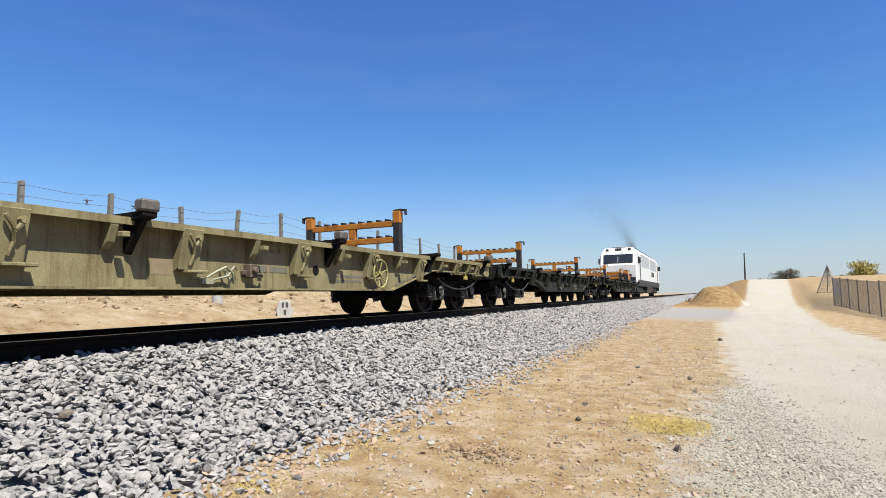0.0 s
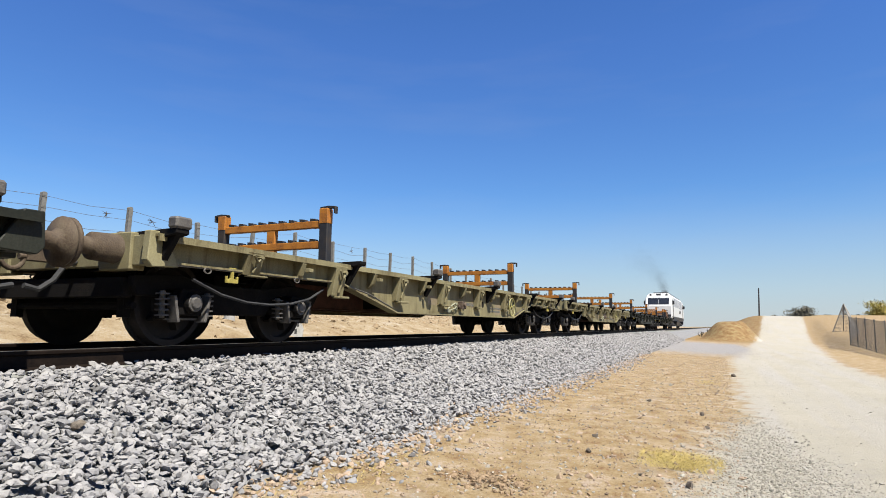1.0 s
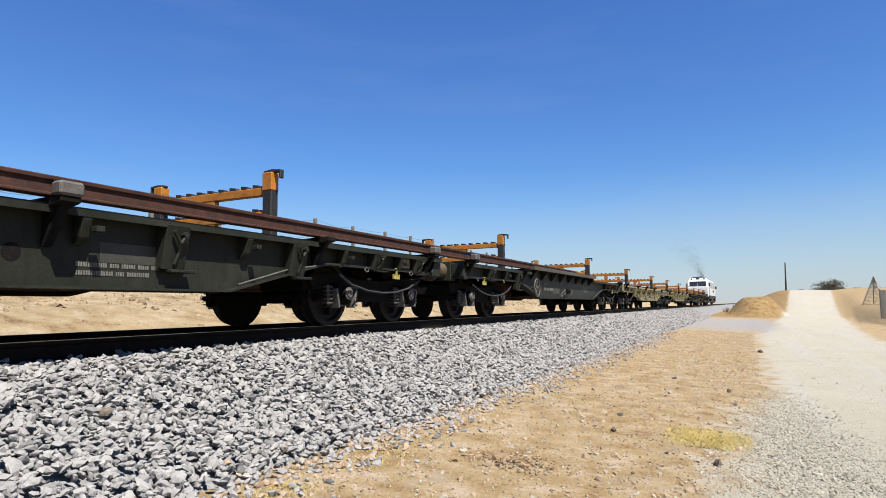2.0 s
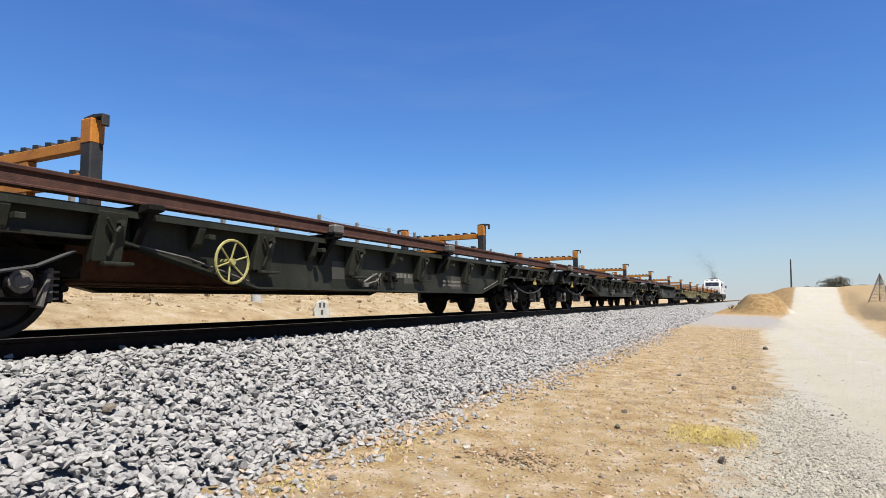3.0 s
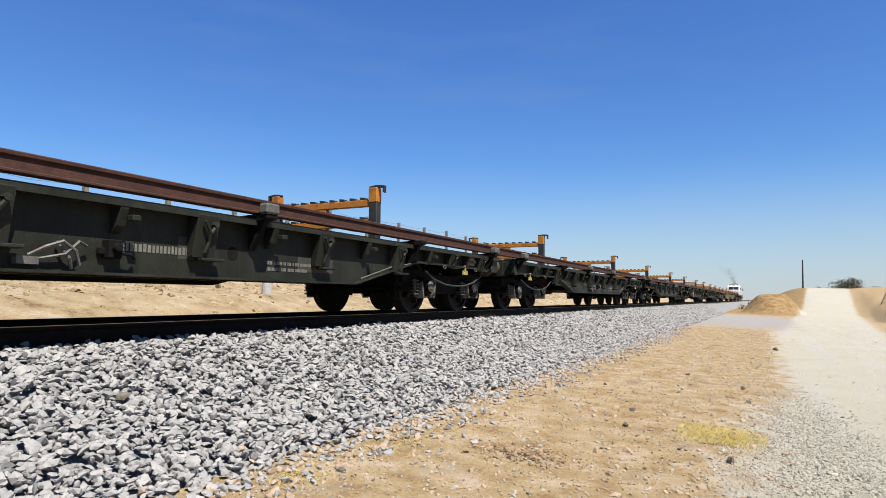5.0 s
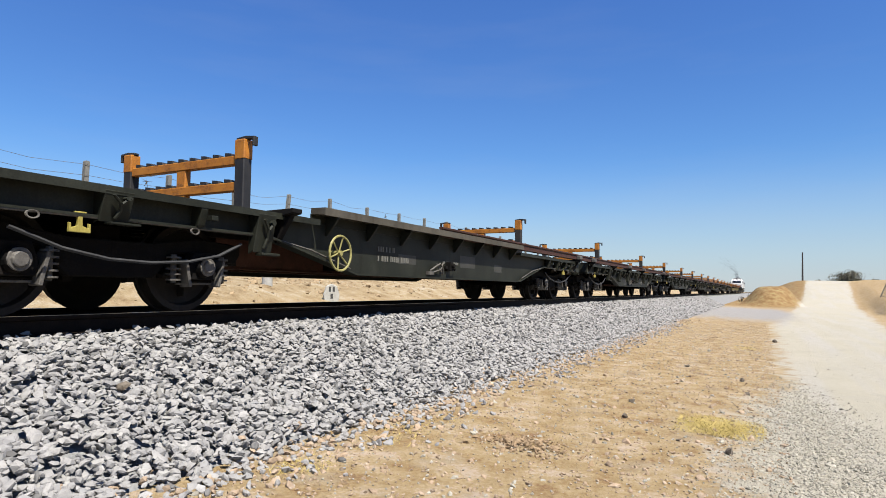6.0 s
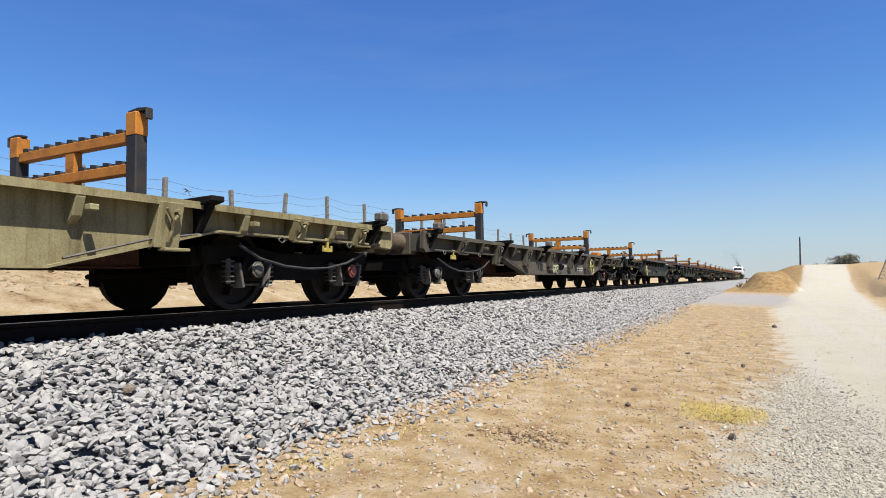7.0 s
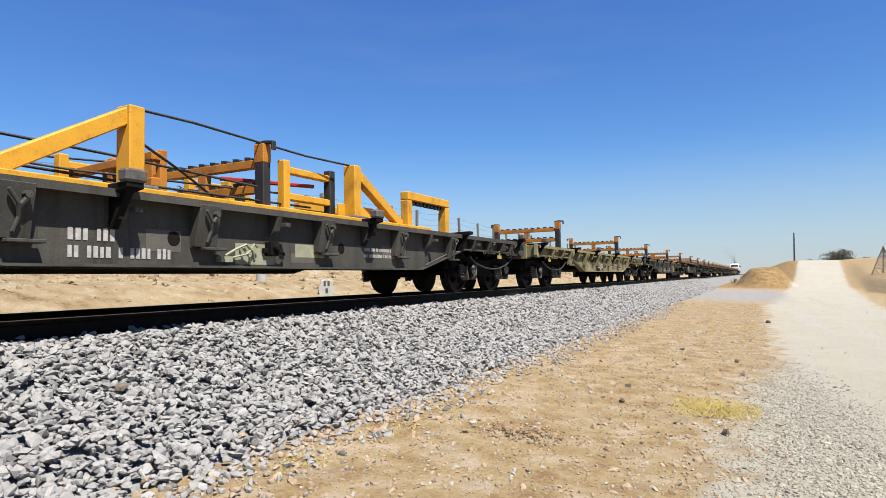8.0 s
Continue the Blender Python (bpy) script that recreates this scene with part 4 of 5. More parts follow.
    if i == 7:
        part("slung_box", cached("slung_box", lambda: Shape().box(-0.2, 0.2, -0.4, 0.4, 0.33, 0.47), 0.02), GRIME_SHADE, w, Matrix.Translation((1.1, at(8.2), 0)), "dark box slung under the girder")
        part("slung_rod", cached("slung_rod", lambda: Shape().tube((1.25, at(5.6), 0.40), (1.25, at(9.6), 0.40), 0.018).tube((1.25, at(5.6), 0.40), (1.25, at(5.6), 0.48), 0.02).tube((1.25, at(9.6), 0.40), (1.25, at(9.6), 0.48), 0.02)), DUSTY_BROWN, w)
    if i == 11:
        part("tool_box", cached("tool_box", lambda: Shape().box(-0.12, 0.12, -0.28, 0.28, 0, 0.13), 0.015), ORANGE, w, Matrix.Translation((1.3, at(13.0), 1.10)), "orange box on the deck edge")
    MOVERS.append((w, FRONT - HALF - WAGON * i))
    return w


KHAKI_PATCH = mat("tan_repaint", [(0.12, 0.095, 0.058), (0.17, 0.135, 0.082)], 5, 0.6, rand=1)
DARK_GREEN_PATCH = mat("dark_repaint", [(0.021, 0.02, 0.017), (0.035, 0.034, 0.028)], 5, 0.6, rand=1)
NUM = [(8.33, 0.66, [(0.075, 0.8, 0)]), (10.15, 0.63, [(0.04, 0.8, 0), (0.04, 0.7, 0.07)])]
PLAN = [
    (DARK_GREEN, False, None, "dark green bogie flat wagon with orange rail racks"),
    (DARK_GREEN, False, None, "dark green bogie flat wagon with orange rail racks"),
    (KHAKI, False, 11.25, "khaki bogie flat wagon with orange racks and brake wheel"),
    (KHAKI, False, 11.4, "khaki bogie flat wagon with orange racks and brake wheel"),
    (DARK_GREEN, True, 4.98, "dark green flat wagon with a raised pale rim"),
    (DARK_GREEN, False, None, "dark green bogie flat wagon loaded with long rail"),
    (DARK_GREEN, False, 5.0, "dark green bogie flat wagon loaded with long rail"),
    (DARK_GREEN, False, None, "dark green bogie flat wagon loaded with long rail"),
    (DARK_GREEN, False, None, "dark green bogie flat wagon loaded with long rail"),
    (DARK_GREEN, False, None, "dark green bogie flat wagon loaded with long rail"),
    (DARK_GREEN, True, 4.98, "dark green flat wagon with a raised pale rim"),
    (BROWN_GREY, False, 11.5, "brown-grey bogie flat wagon with yellow-green brake wheel"),
    (KHAKI, False, None, "khaki bogie flat wagon with orange rail racks"),
    (GREY_PAINT, False, None, "grey bogie flat wagon carrying yellow steel frames"),
]
WAGONS = []
for i, (paint, tall, hand_s, words) in enumerate(PLAN):
    texts = list(NUM)
    if tall:
        texts = [(6.05, 0.80, [(0.08, 0.45, 0), (0.085, 0.85, 0.14)]), (8.1, 0.70, [(0.05, 0.6, 0)])]
    if i == 13:
        texts = [(5.96, 0.66, [(0.11, 0.42, 0), (0.10, 0.98, 0.145)]), (10.2, 0.70, [(0.05, 0.9, 0), (0.05, 0.8, 0.09)])]
    racks = (3.95 if paint is KHAKI else 3.77, 12.86)
    if i == 13:
        racks = ()
    WAGONS.append(build_wagon(i, paint, tall, hand_s, racks, words, KHAKI if i in (2, 3, 12) else None, texts, True, i in (11, 13), {DARK_GREEN: DARK_GREEN_PATCH, KHAKI: KHAKI_PATCH}.get(paint)))


# ---------------------------------------------------------------- the long rail, and the frames on the last wagon
def build_load():
    """A welded rail that lies over seven wagons."""
    front, back = FRONT - WAGON * 5 + 9.0, FRONT - WAGON * 11 + 7.8
    mid = (front + back) / 2
    r = thing("long_rail", None, None, "long rust-brown steel rail lying along the wagons", "rail")
    shapes = (("rail_foot", [(-0.07, 0), (0.07, 0), (0.07, 0.014), (0.016, 0.03), (-0.016, 0.03), (-0.07, 0.014)]),
              ("rail_web", [(-0.016, 0.03), (0.016, 0.03), (0.013, 0.115), (-0.013, 0.115)]),
              ("rail_head", [(-0.013, 0.115), (0.013, 0.115), (0.035, 0.13), (0.037, 0.155), (0.028, 0.163), (-0.028, 0.163), (-0.037, 0.155), (-0.035, 0.13)]))
    for name, outline in shapes:
        part(name, Shape().prism(outline, back - mid, front - mid, "y"), RUST, r)
    MOVERS.append((r, mid))
    return r


LOAD = build_load()


def build_frames(w):
    """Yellow braces, portals, racks and cables of the last wagon."""
    at = lambda s: s + 0.27 - HALF

    def bar(name, a, b, size, material, parent, label=""):
        a, b = Vector(a), Vector(b)
        d = b - a
        m = Matrix.Translation((a + b) / 2) @ d.to_track_quat("Z", "X").to_matrix().to_4x4()
        q = Shape().box(-size[0] / 2, size[0] / 2, -size[1] / 2, size[1] / 2, -d.length / 2, d.length / 2)
        return part(name, q.mesh(name, 0.012), material, parent, m, label)

    base = part("base_frame", cached("base_frame", lambda: Shape().box(1.12, 1.42, at(4.2), at(11.9), 1.10, 1.16).box(-1.42, -1.12, at(4.2), at(11.9), 1.10, 1.16)
                                     .box(-1.3, 1.3, at(9.8), at(10.1), 1.10, 1.2).box(-1.3, 1.3, at(6.3), at(6.6), 1.10, 1.2), 0.01), YELLOW, w, None, "yellow steel base frame on the deck")
    for sx in (-1, 1):
        x = sx * 1.22
        for s, e in ((6.36, -1), (9.87, 1)):
            bar("upright", (x, at(s), 1.16), (x, at(s), 1.93), (0.2, 0.16), YELLOW, base)
            bar("brace", (x, at(s), 1.87), (x, at(s + (1.3 if e > 0 else -1.2)), 1.17), (0.15, 0.12), YELLOW, base, "yellow diagonal brace")
            part("foot_block", cached("foot_block", lambda: Shape().box(-0.14, 0.16, -0.2, 0.2, 0, 0.10), 0.02), WORN_GREY, base, Matrix.Translation((x, at(s), 1.10)))
        part("side_plate", cached("side_plate", lambda: Shape().box(-0.02, 0.02, -0.45, 0.45, 0, 0.22), 0.008), YELLOW, base, Matrix.Translation((x - sx * 0.1, at(10.1), 1.16)))
    for x in (-1.15, 1.15):
        portal = bar("portal", (x, at(11.45), 1.69), (x, at(12.98), 1.69), (0.14, 0.16), YELLOW, w, "yellow toothed portal")
        portal.name = "portal"
        for s in (11.52, 12.91):
            bar("leg", (x, at(s), 1.10), (x, at(s), 1.62), (0.15, 0.15), YELLOW, w).parent = w
        part("teeth", Shape().add(*(lambda q: (q.v, q.f))(sum_teeth(at(11.68), at(12.75))), Matrix.Translation((x, 0, 1.57))), POST_DARK, w)
    build_rack(w, 8.57, ORANGE)
    for z in (1.36, 1.64):
        bar("cross_tube", (-1.1, at(7.2), z), (0.75, at(7.0), z), (0.10, 0.10), ORANGE, w)
    for x in (-1.0, -0.1, 0.7):
        bar("tube_post", (x, at(7.1), 1.10), (x, at(7.1), 1.72), (0.09, 0.09), ORANGE, w)
    bar("skew_tube", (0.9, at(6.5), 1.58), (-0.4, at(7.9), 1.30), (0.08, 0.08), RUST, w)
    for s0, s1, x in ((8.68, 9.62, 1.0), (7.0, 7.6, -0.9), (8.75, 9.7, -0.8)):
        for z in (1.38, 1.72):
            bar("stanchion_bar", (x, at(s0), z), (x, at(s1), z), (0.09, 0.10), YELLOW, w)
        for s in (s0, s1):
            bar("stanchion", (x, at(s), 1.10), (x, at(s), 1.84), (0.12, 0.12), POST_DARK if s == s1 else YELLOW, w)
    bar("red_tube", (0.6, at(8.0), 1.55), (0.9, at(9.4), 1.6), (0.05, 0.05), RED, w, "red steel tube")
    for points in (((1.22, at(6.4), 1.93), (1.2, at(7.1), 1.95), (1.0, at(8.3), 1.99), (1.1, at(9.0), 1.94), (1.22, at(9.85), 1.93)), ((0.6, at(4.5), 1.62), (0.8, at(6.4), 1.55), (1.1, at(8.1), 1.42)), ((-0.9, at(4.6), 1.70), (0.0, at(6.6), 1.50), (0.9, at(9.3), 1.45)),
                                     ((1.2, at(6.4), 1.66), (0.9, at(7.2), 1.48), (0.3, at(8.3), 1.30)), ((1.0, at(4.4), 1.30), (1.0, at(6.5), 1.26), (1.0, at(9.2), 1.28)), ((-1.2, at(6.4), 1.80), (-1.2, at(7.9), 1.92), (-1.2, at(9.5), 1.80))):
        part("cable", Shape().chain(points, 0.014), RUBBER, w, None, "dark lashing cable")


def sum_teeth(a, b):
    g = Shape()
    n = 9
    for j in range(n):
        y = a + (b - a) * j / (n - 1)
        g.box(-0.05, 0.05, y - 0.035, y + 0.035, -0.01, 0.045)
    return g


build_frames(WAGONS[13])


# ---------------------------------------------------------------- gear on the leading wagon
def build_gear(w):
    """Orange rail-handling gear near the locomotive."""
    for s in (10.6, 14.2):
        build_rack(w, s, ORANGE)
    g = part("gear_housing", cached("gear_housing", lambda: Shape().prism([(at(14.7), 1.10), (at(16.3), 1.10), (at(16.3), 1.55), (at(15.6), 1.85), (at(14.9), 1.85), (at(14.7), 1.6)], -1.0, 1.0), 0.03), ORANGE, w, None, "orange steel winch housing")
    part("winch_drum", cached("winch_drum", lambda: Shape().tube((-0.9, at(13.2), 1.42), (0.9, at(13.2), 1.42), 0.28, n=18)), RUST, g)


build_gear(WAGONS[0])


# ---------------------------------------------------------------- locomotive
def build_locomotive():
    loco = thing("diesel_locomotive", None, None, "white diesel locomotive with dark windscreen and six axles", "locomotive")
    n = 11.5
    side = [(-n + 0.1, 1.05), (-n, 1.3), (-n + 0.02, 2.55), (-n + 0.48, 3.5), (n - 0.48, 3.5), (n - 0.02, 2.55), (n, 1.3), (n - 0.1, 1.05)]
    body = part("body", cached("loco_body", lambda: Shape().prism(side, -1.42, 1.42), 0.10, False), LOCO_WHITE, loco)

    def roof():
        low, top = (1.40, n - 0.50, 3.46), (1.08, n - 0.85, 3.98)
        p = [(sx * q[0], sy * q[1], q[2]) for q in (low, top) for sx, sy in ((-1, -1), (1, -1), (1, 1), (-1, 1))]
        return Shape().add(p, [(3, 2, 1, 0), (4, 5, 6, 7), (0, 1, 5, 4), (1, 2, 6, 5), (2, 3, 7, 6), (3, 0, 4, 7)])

    part("roof", cached("loco_roof", roof, 0.06), LOCO_WHITE, body)
    part("roof_hood", cached("roof_hood", lambda: Shape().prism([(-1.1, 3.98), (1.1, 3.98), (0.8, 4.22), (-0.8, 4.22)], -8.2, 8.2, "y"), 0.05), LOCO_DARK, body, None, "dark grey roof hood")
    for y in (-6.5, -3.8, 3.9, 6.4):
        part("roof_fan", cached("roof_fan", lambda: Shape().tube((0, 0, 4.20), (0, 0, 4.30), 0.62, 0.55, 20)), LOCO_DARK, body, Matrix.Translation((0, y, 0)))
    part("exhaust", cached("exhaust", lambda: Shape().box(-0.3, 0.3, 0.2, 1.4, 4.2, 4.36), 0.03), GRIME_SHADE, body)
    for e in (-1, 1):
        flip = pose(0, 0, 0, 0, 0, 0 if e < 0 else 180)
        slope = flip @ Matrix.Translation((0, -n + 0.27, 3.05)) @ pose(0, 0, 0, -25.6)
        part("windscreen", cached("windscreen", lambda: Shape().box(-1.12, 1.12, -0.05, 0.0, -0.38, 0.42), 0.03), GLASS_DARK, body, slope, "dark windscreen")
        part("wiper_bar", cached("wiper_bar", lambda: Shape().box(-0.012, 0.012, -0.07, -0.05, -0.38, 0.2)), LOCO_WHITE, body, slope)
        for x in (-0.85, 0.85):
            part("headlight", cached("loco_light", lambda: Shape().tube((0, -0.05, 0), (0, 0.05, 0), 0.13, n=14)), LOCO_DARK, body, flip @ Matrix.Translation((x, -n + 0.72, 3.80)))
            part("tail_light", cached("loco_tail", lambda: Shape().box(-0.16, 0.16, -0.03, 0.05, -0.09, 0.09), 0.02), LOCO_DARK, body, flip @ Matrix.Translation((x, -n - 0.0, 1.75)))
            part("buffer", cached("buffer", buffer_part, 0, True), LOCO_DARK, loco, flip @ Matrix.Translation((x * 1.12, -n - 0.01, 0.97)) @ pose(0, 0, 0, 0, 0, 180))
        part("top_vent", cached("top_vent", lambda: Shape().box(-0.25, 0.25, -0.04, 0.06, -0.12, 0.12), 0.02), LOCO_DARK, body, flip @ Matrix.Translation((0, -n + 0.72, 3.82)))
        part("nose_stripe", cached("nose_stripe", lambda: Shape().box(-1.30, 1.30, -0.012, 0.02, 0, 0.28)), LOCO_DARK, body, flip @ Matrix.Translation((0, -n + 0.0, 1.32)))
        part("headstock", cached("headstock", lambda: Shape().box(-1.35, 1.35, -0.08, 0.3, 0.55, 1.04), 0.03), LOCO_DARK, loco, flip @ Matrix.Translation((0, -n + 0.1, 0)))
        for sx in (-1, 1):
            part("mirror", cached("loco_mirror", lambda: Shape().box(-0.03, 0.22, -0.04, 0.04, -0.22, 0.22), 0.02), LOCO_DARK, body, flip @ (Matrix.Translation((1.42, -n + 1.0, 2.95)) if sx > 0 else pose(-1.42, -n + 1.0, 2.95, 0, 0, 180)))
            part("cab_window", cached("cab_window", lambda: Shape().box(-0.01, 0.012, -0.4, 0.4, -0.3, 0.3)), GLASS_DARK, body, flip @ Matrix.Translation((sx * 1.42, -n + 1.35, 3.0)))
            part("cab_door", cached("cab_door", lambda: Shape().box(-0.01, 0.014, -0.35, 0.35, -1.0, 1.0)), WORN_GREY, body, flip @ Matrix.Translation((sx * 1.42, -n + 2.45, 2.25)))
    for sx in (-1, 1):
        for k, y in enumerate((-7.0, -5.2, -3.4, -1.6, 1.0, 2.8, 4.6, 6.4)):
            grille = part("side_grille", cached("side_grille", lambda: Shape().box(-0.01, 0.012, -0.75, 0.75, -0.5, 0.5)), LOCO_GREY, body, Matrix.Translation((sx * 1.42, y, 3.05)))
        part("lower_band", cached("loco_band", lambda: Shape().box(-0.01, 0.013, -11.0, 11.0, -0.16, 0.16)), LOCO_DARK, body, Matrix.Translation((sx * 1.42, 0, 1.25)))
        part("lettering", text_bars([(0.45, 3.2, 0)], 5), LOCO_DARK, body, Matrix.Translation((1.425, 1.0, 1.9)) if sx > 0 else pose(-1.425, 4.2, 1.9, 0, 0, 180), "dark blue unreadable lettering")
    part("fuel_tank", cached("fuel_tank", lambda: Shape().prism([(-1.3, 0.35), (1.3, 0.35), (1.4, 0.95), (-1.4, 0.95)], -2.8, 2.8, "y"), 0.06), LOCO_DARK, loco)
    part("chassis", cached("loco_chassis", lambda: Shape().box(-1.38, 1.38, -11.2, 11.2, 0.92, 1.06)), LOCO_DARK, loco)
    for e in (-1, 1):
        b = part("bogie", cached("loco_bogie", lambda: Shape().box(-1.12, -1.02, -2.6, 2.6, 0.45, 0.82).box(1.02, 1.12, -2.6, 2.6, 0.45, 0.82).box(-1.1, 1.1, -0.9, -0.75, 0.4, 0.8).box(-1.1, 1.1, 0.75, 0.9, 0.4, 0.8), 0.02), LOCO_DARK, loco, Matrix.Translation((0, e * 7.2, 0)), "dark three-axle bogie")
        for dy in (-1.8, 0.0, 1.8):
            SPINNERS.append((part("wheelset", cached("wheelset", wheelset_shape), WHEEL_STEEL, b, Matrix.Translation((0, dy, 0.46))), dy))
            for sx in (-1, 1):
                part("axle_box", cached("axle_box", axle_box, 0.01), LOCO_DARK, b, Matrix.Translation((sx * 1.12, dy, 0.46)) @ pose(0, 0, 0, 0, 0, 0 if sx > 0 else 180))
    MOVERS.append((loco, FRONT + n + 0.03))


build_locomotive()


def build_smoke():
    """Thin dark exhaust that drifts back over the locomotive, as fine loose flakes of soot."""
    r = np.random.RandomState(4)
    n = 26000
    u = r.uniform(size=n) ** 1.7
    w = 0.24 + 2.0 * u
    c = np.stack([-2.6 * u + 0.55 * np.sin(5 * u) * u + r.normal(0, 1, n) * w * 0.55, -5.0 * u + r.normal(0, 1, n) * w, 4.25 + 5.2 * u ** 0.85 + r.normal(0, 1, n) * w * 0.45], -1)
    a, b = r.normal(size=(n, 3)) * 0.006, r.normal(size=(n, 3)) * 0.006
    me = bpy.data.meshes.new("exhaust_smoke")
    me.from_pydata(np.stack([c - a, c + b, c + a, c - b], 1).reshape(-1, 3).tolist(), [], np.arange(4 * n).reshape(-1, 4).tolist())
    ob = thing("exhaust_smoke", me, SOOT, "thin dark exhaust smoke over the locomotive", "smoke", kind="stuff")
    MOVERS.append((ob, FRONT + 12.5))


build_smoke()


# ---------------------------------------------------------------- beyond the track: fence and markers
def gz(x, y):
    return float(ground_z(x, y))


def build_far_fence():
    fence = thing("wire_fence", None, None, "sagging wire fence on grey posts along the bank", "fence")
    r = random.Random(5)
    tops = []
    for k in range(-3, 34):
        y = 2.04 + 3.0 * k + r.uniform(-0.12, 0.12)
        x = -18 + r.uniform(-0.05, 0.05)
        top = float(np.interp(y, [0, 11, 17, 22, 34, 45, 110], [5.15, 5.2, 5.2, 5.6, 5.75, 5.5, 4.2])) + r.uniform(-0.05, 0.05)
        base = gz(x, y) - 0.15
        lean = {6: 6.0, 12: -5.0}.get(k, r.uniform(-1.2, 1.2))
        tall = top - base
        part("post", Shape().prism([(-0.07, 0), (0.07, 0), (0.07, tall - 0.03), (0.04, tall), (-0.04, tall), (-0.07, tall - 0.03)], -0.065, 0.065), FENCE_GREY, fence, pose(x, y, base, lean * -1, r.uniform(-2, 2), 0))
        tops.append(Vector((x + 0.09, y, top)))
    for d in (0.12, 0.45, 0.85, 1.25):
        g = Shape()
        for a, b in zip(tops, tops[1:]):
            a, b = a - Vector((0, 0, d)), b - Vector((0, 0, d))
            mid = (a + b) / 2 - Vector((0, 0, r.uniform(0.03, 0.16)))
            g.chain([a, mid, b], 0.006, 4)
        part("wire", g, WIRE, fence)
    for k, u in ((4, 0.4), (6, 0.7), (7, 0.3), (11, 0.5)):
        c = tops[k].lerp(tops[k + 1], u) - Vector((0, 0, 0.35))
        g = Shape()
        for _ in range(9):
            d = Vector((r.uniform(-0.05, 0.05), r.uniform(-0.25, 0.25), r.uniform(-0.2, 0.2)))
            g.tube(c, c + d, 0.012, 0.004, 5)
        part("caught_twigs", g, BARK, fence)


build_far_fence()


def build_markers():
    x, y = -10.4, 10.97
    z = gz(x, y)
    m = thing("marker_stone", Shape().lathe([(-0.1, 0.12), (0.0, 0.125), (0.30, 0.12), (0.40, 0.105), (0.43, 0.05)], n=16).mesh("marker_stone", 0, False), WHITE_STONE, "short round whitewashed stone beside the track", "marker", m=pose(x, y, z, 0, -90, 0))
    x, y = -9.2, 11.86
    z = gz(x, y) - 0.05
    k = thing("distance_marker", None, None, "white pointed distance marker with black figures", "marker", m=pose(x, y, z, 0, 0, -35))
    part("plate", Shape().prism([(-0.17, 0.0), (0.17, 0.0), (0.2, 0.2), (0.13, 0.40), (0.0, 0.46), (-0.13, 0.40), (-0.2, 0.2)], 0.0, 0.07).mesh("marker_plate", 0.012), WHITE_STONE, k)
    for a, b, c, d in ((-0.075, -0.02, 0.27, 0.39), (0.02, 0.075, 0.27, 0.39), (-0.03, 0.03, 0.10, 0.22)):
        part("figure", Shape().box(0.068, 0.074, a, b, c, d), INK, k)


build_markers()


# ---------------------------------------------------------------- beside the road: pole, mesh fence, bushes
def build_pole():
    x, y = 7.1, 139.8
    z = gz(x, y)
    p = thing("utility_pole", None, None, "lone weathered wooden pole on the rise", "pole", m=pose(x, y, z - 0.3, 0.4, 1.2, 0))
    part("shaft", Shape().tube((0, 0, 0), (0, 0, 9.6 - z), 0.17, 0.11, 12), WOOD_DARK, p)
    part("cap", Shape().tube((0, 0, 9.6 - z), (0, 0, 9.68 - z), 0.13, 0.06, 12), WOOD_DARK, p)


build_pole()


def build_mesh_fence():
    f = thing("mesh_fence", None, None, "grey wire mesh fence beside the gravel road", "fence")
    posts = []
    for k in range(9):
        y = 31.0 + 2.45 * k
        x = 8.3 - 0.02 * k
        z = gz(x, y)
        top = 1.78 + 0.02 * k
        part("post", Shape().tube((0, 0, -0.2), (0, 0, top + 0.06), 0.035, 0.03, 8), FENCE_GREY, f, Matrix.Translation((x, y, z)))
        posts.append((Vector((x, y, z)), Vector((x, y, z + top))))
    for (a, b), (c, d) in zip(posts, posts[1:]):
        g = Shape()
        for j in range(21):
            t = j / 20
            g.tube(a.lerp(b, t) + Vector((0, 0, 0.03 * (1 - t))), c.lerp(d, t) + Vector((0, 0, 0.03 * (1 - t))), 0.0065, n=3)
        for j in range(1, 30):
            t = j / 30
            g.tube(a.lerp(c, t), b.lerp(d, t), 0.0065, n=3)
        part("mesh_panel", g, MESH_WIRE, f)
    # raised leaning end of the fence, on the bank
    foot = [Vector((x, y, gz(x, y) - 0.1)) for x, y in ((11.9, 85.0), (14.5, 84.0), (13.4, 87.5))]
    tip = Vector((13.2, 85.0, 4.3))
    for q in foot:
        part("end_brace", Shape().tube(q, tip, 0.06, 0.05, 8), MESH_WIRE, f)
    g = Shape()
    for j in range(22):
        t = j / 21
        g.tube(foot[0].lerp(foot[1], t), tip, 0.016, n=3)
        g.tube(foot[0].lerp(tip, t), foot[1].lerp(tip, t), 0.014, n=3)
    part("mesh_panel", g, MESH_WIRE, f)
    g = Shape()
    low, high = posts[-1]
    for j in range(22):
        t = j / 21
        g.tube(foot[1].lerp(tip, t), low.lerp(high, t), 0.012, n=3)
    for j in range(1, 40):
        t = j / 40
        g.tube(low.lerp(foot[1], t), high.lerp(tip, t), 0.012, n=3)
    part("mesh_panel", g, MESH_WIRE, f)


build_mesh_fence()


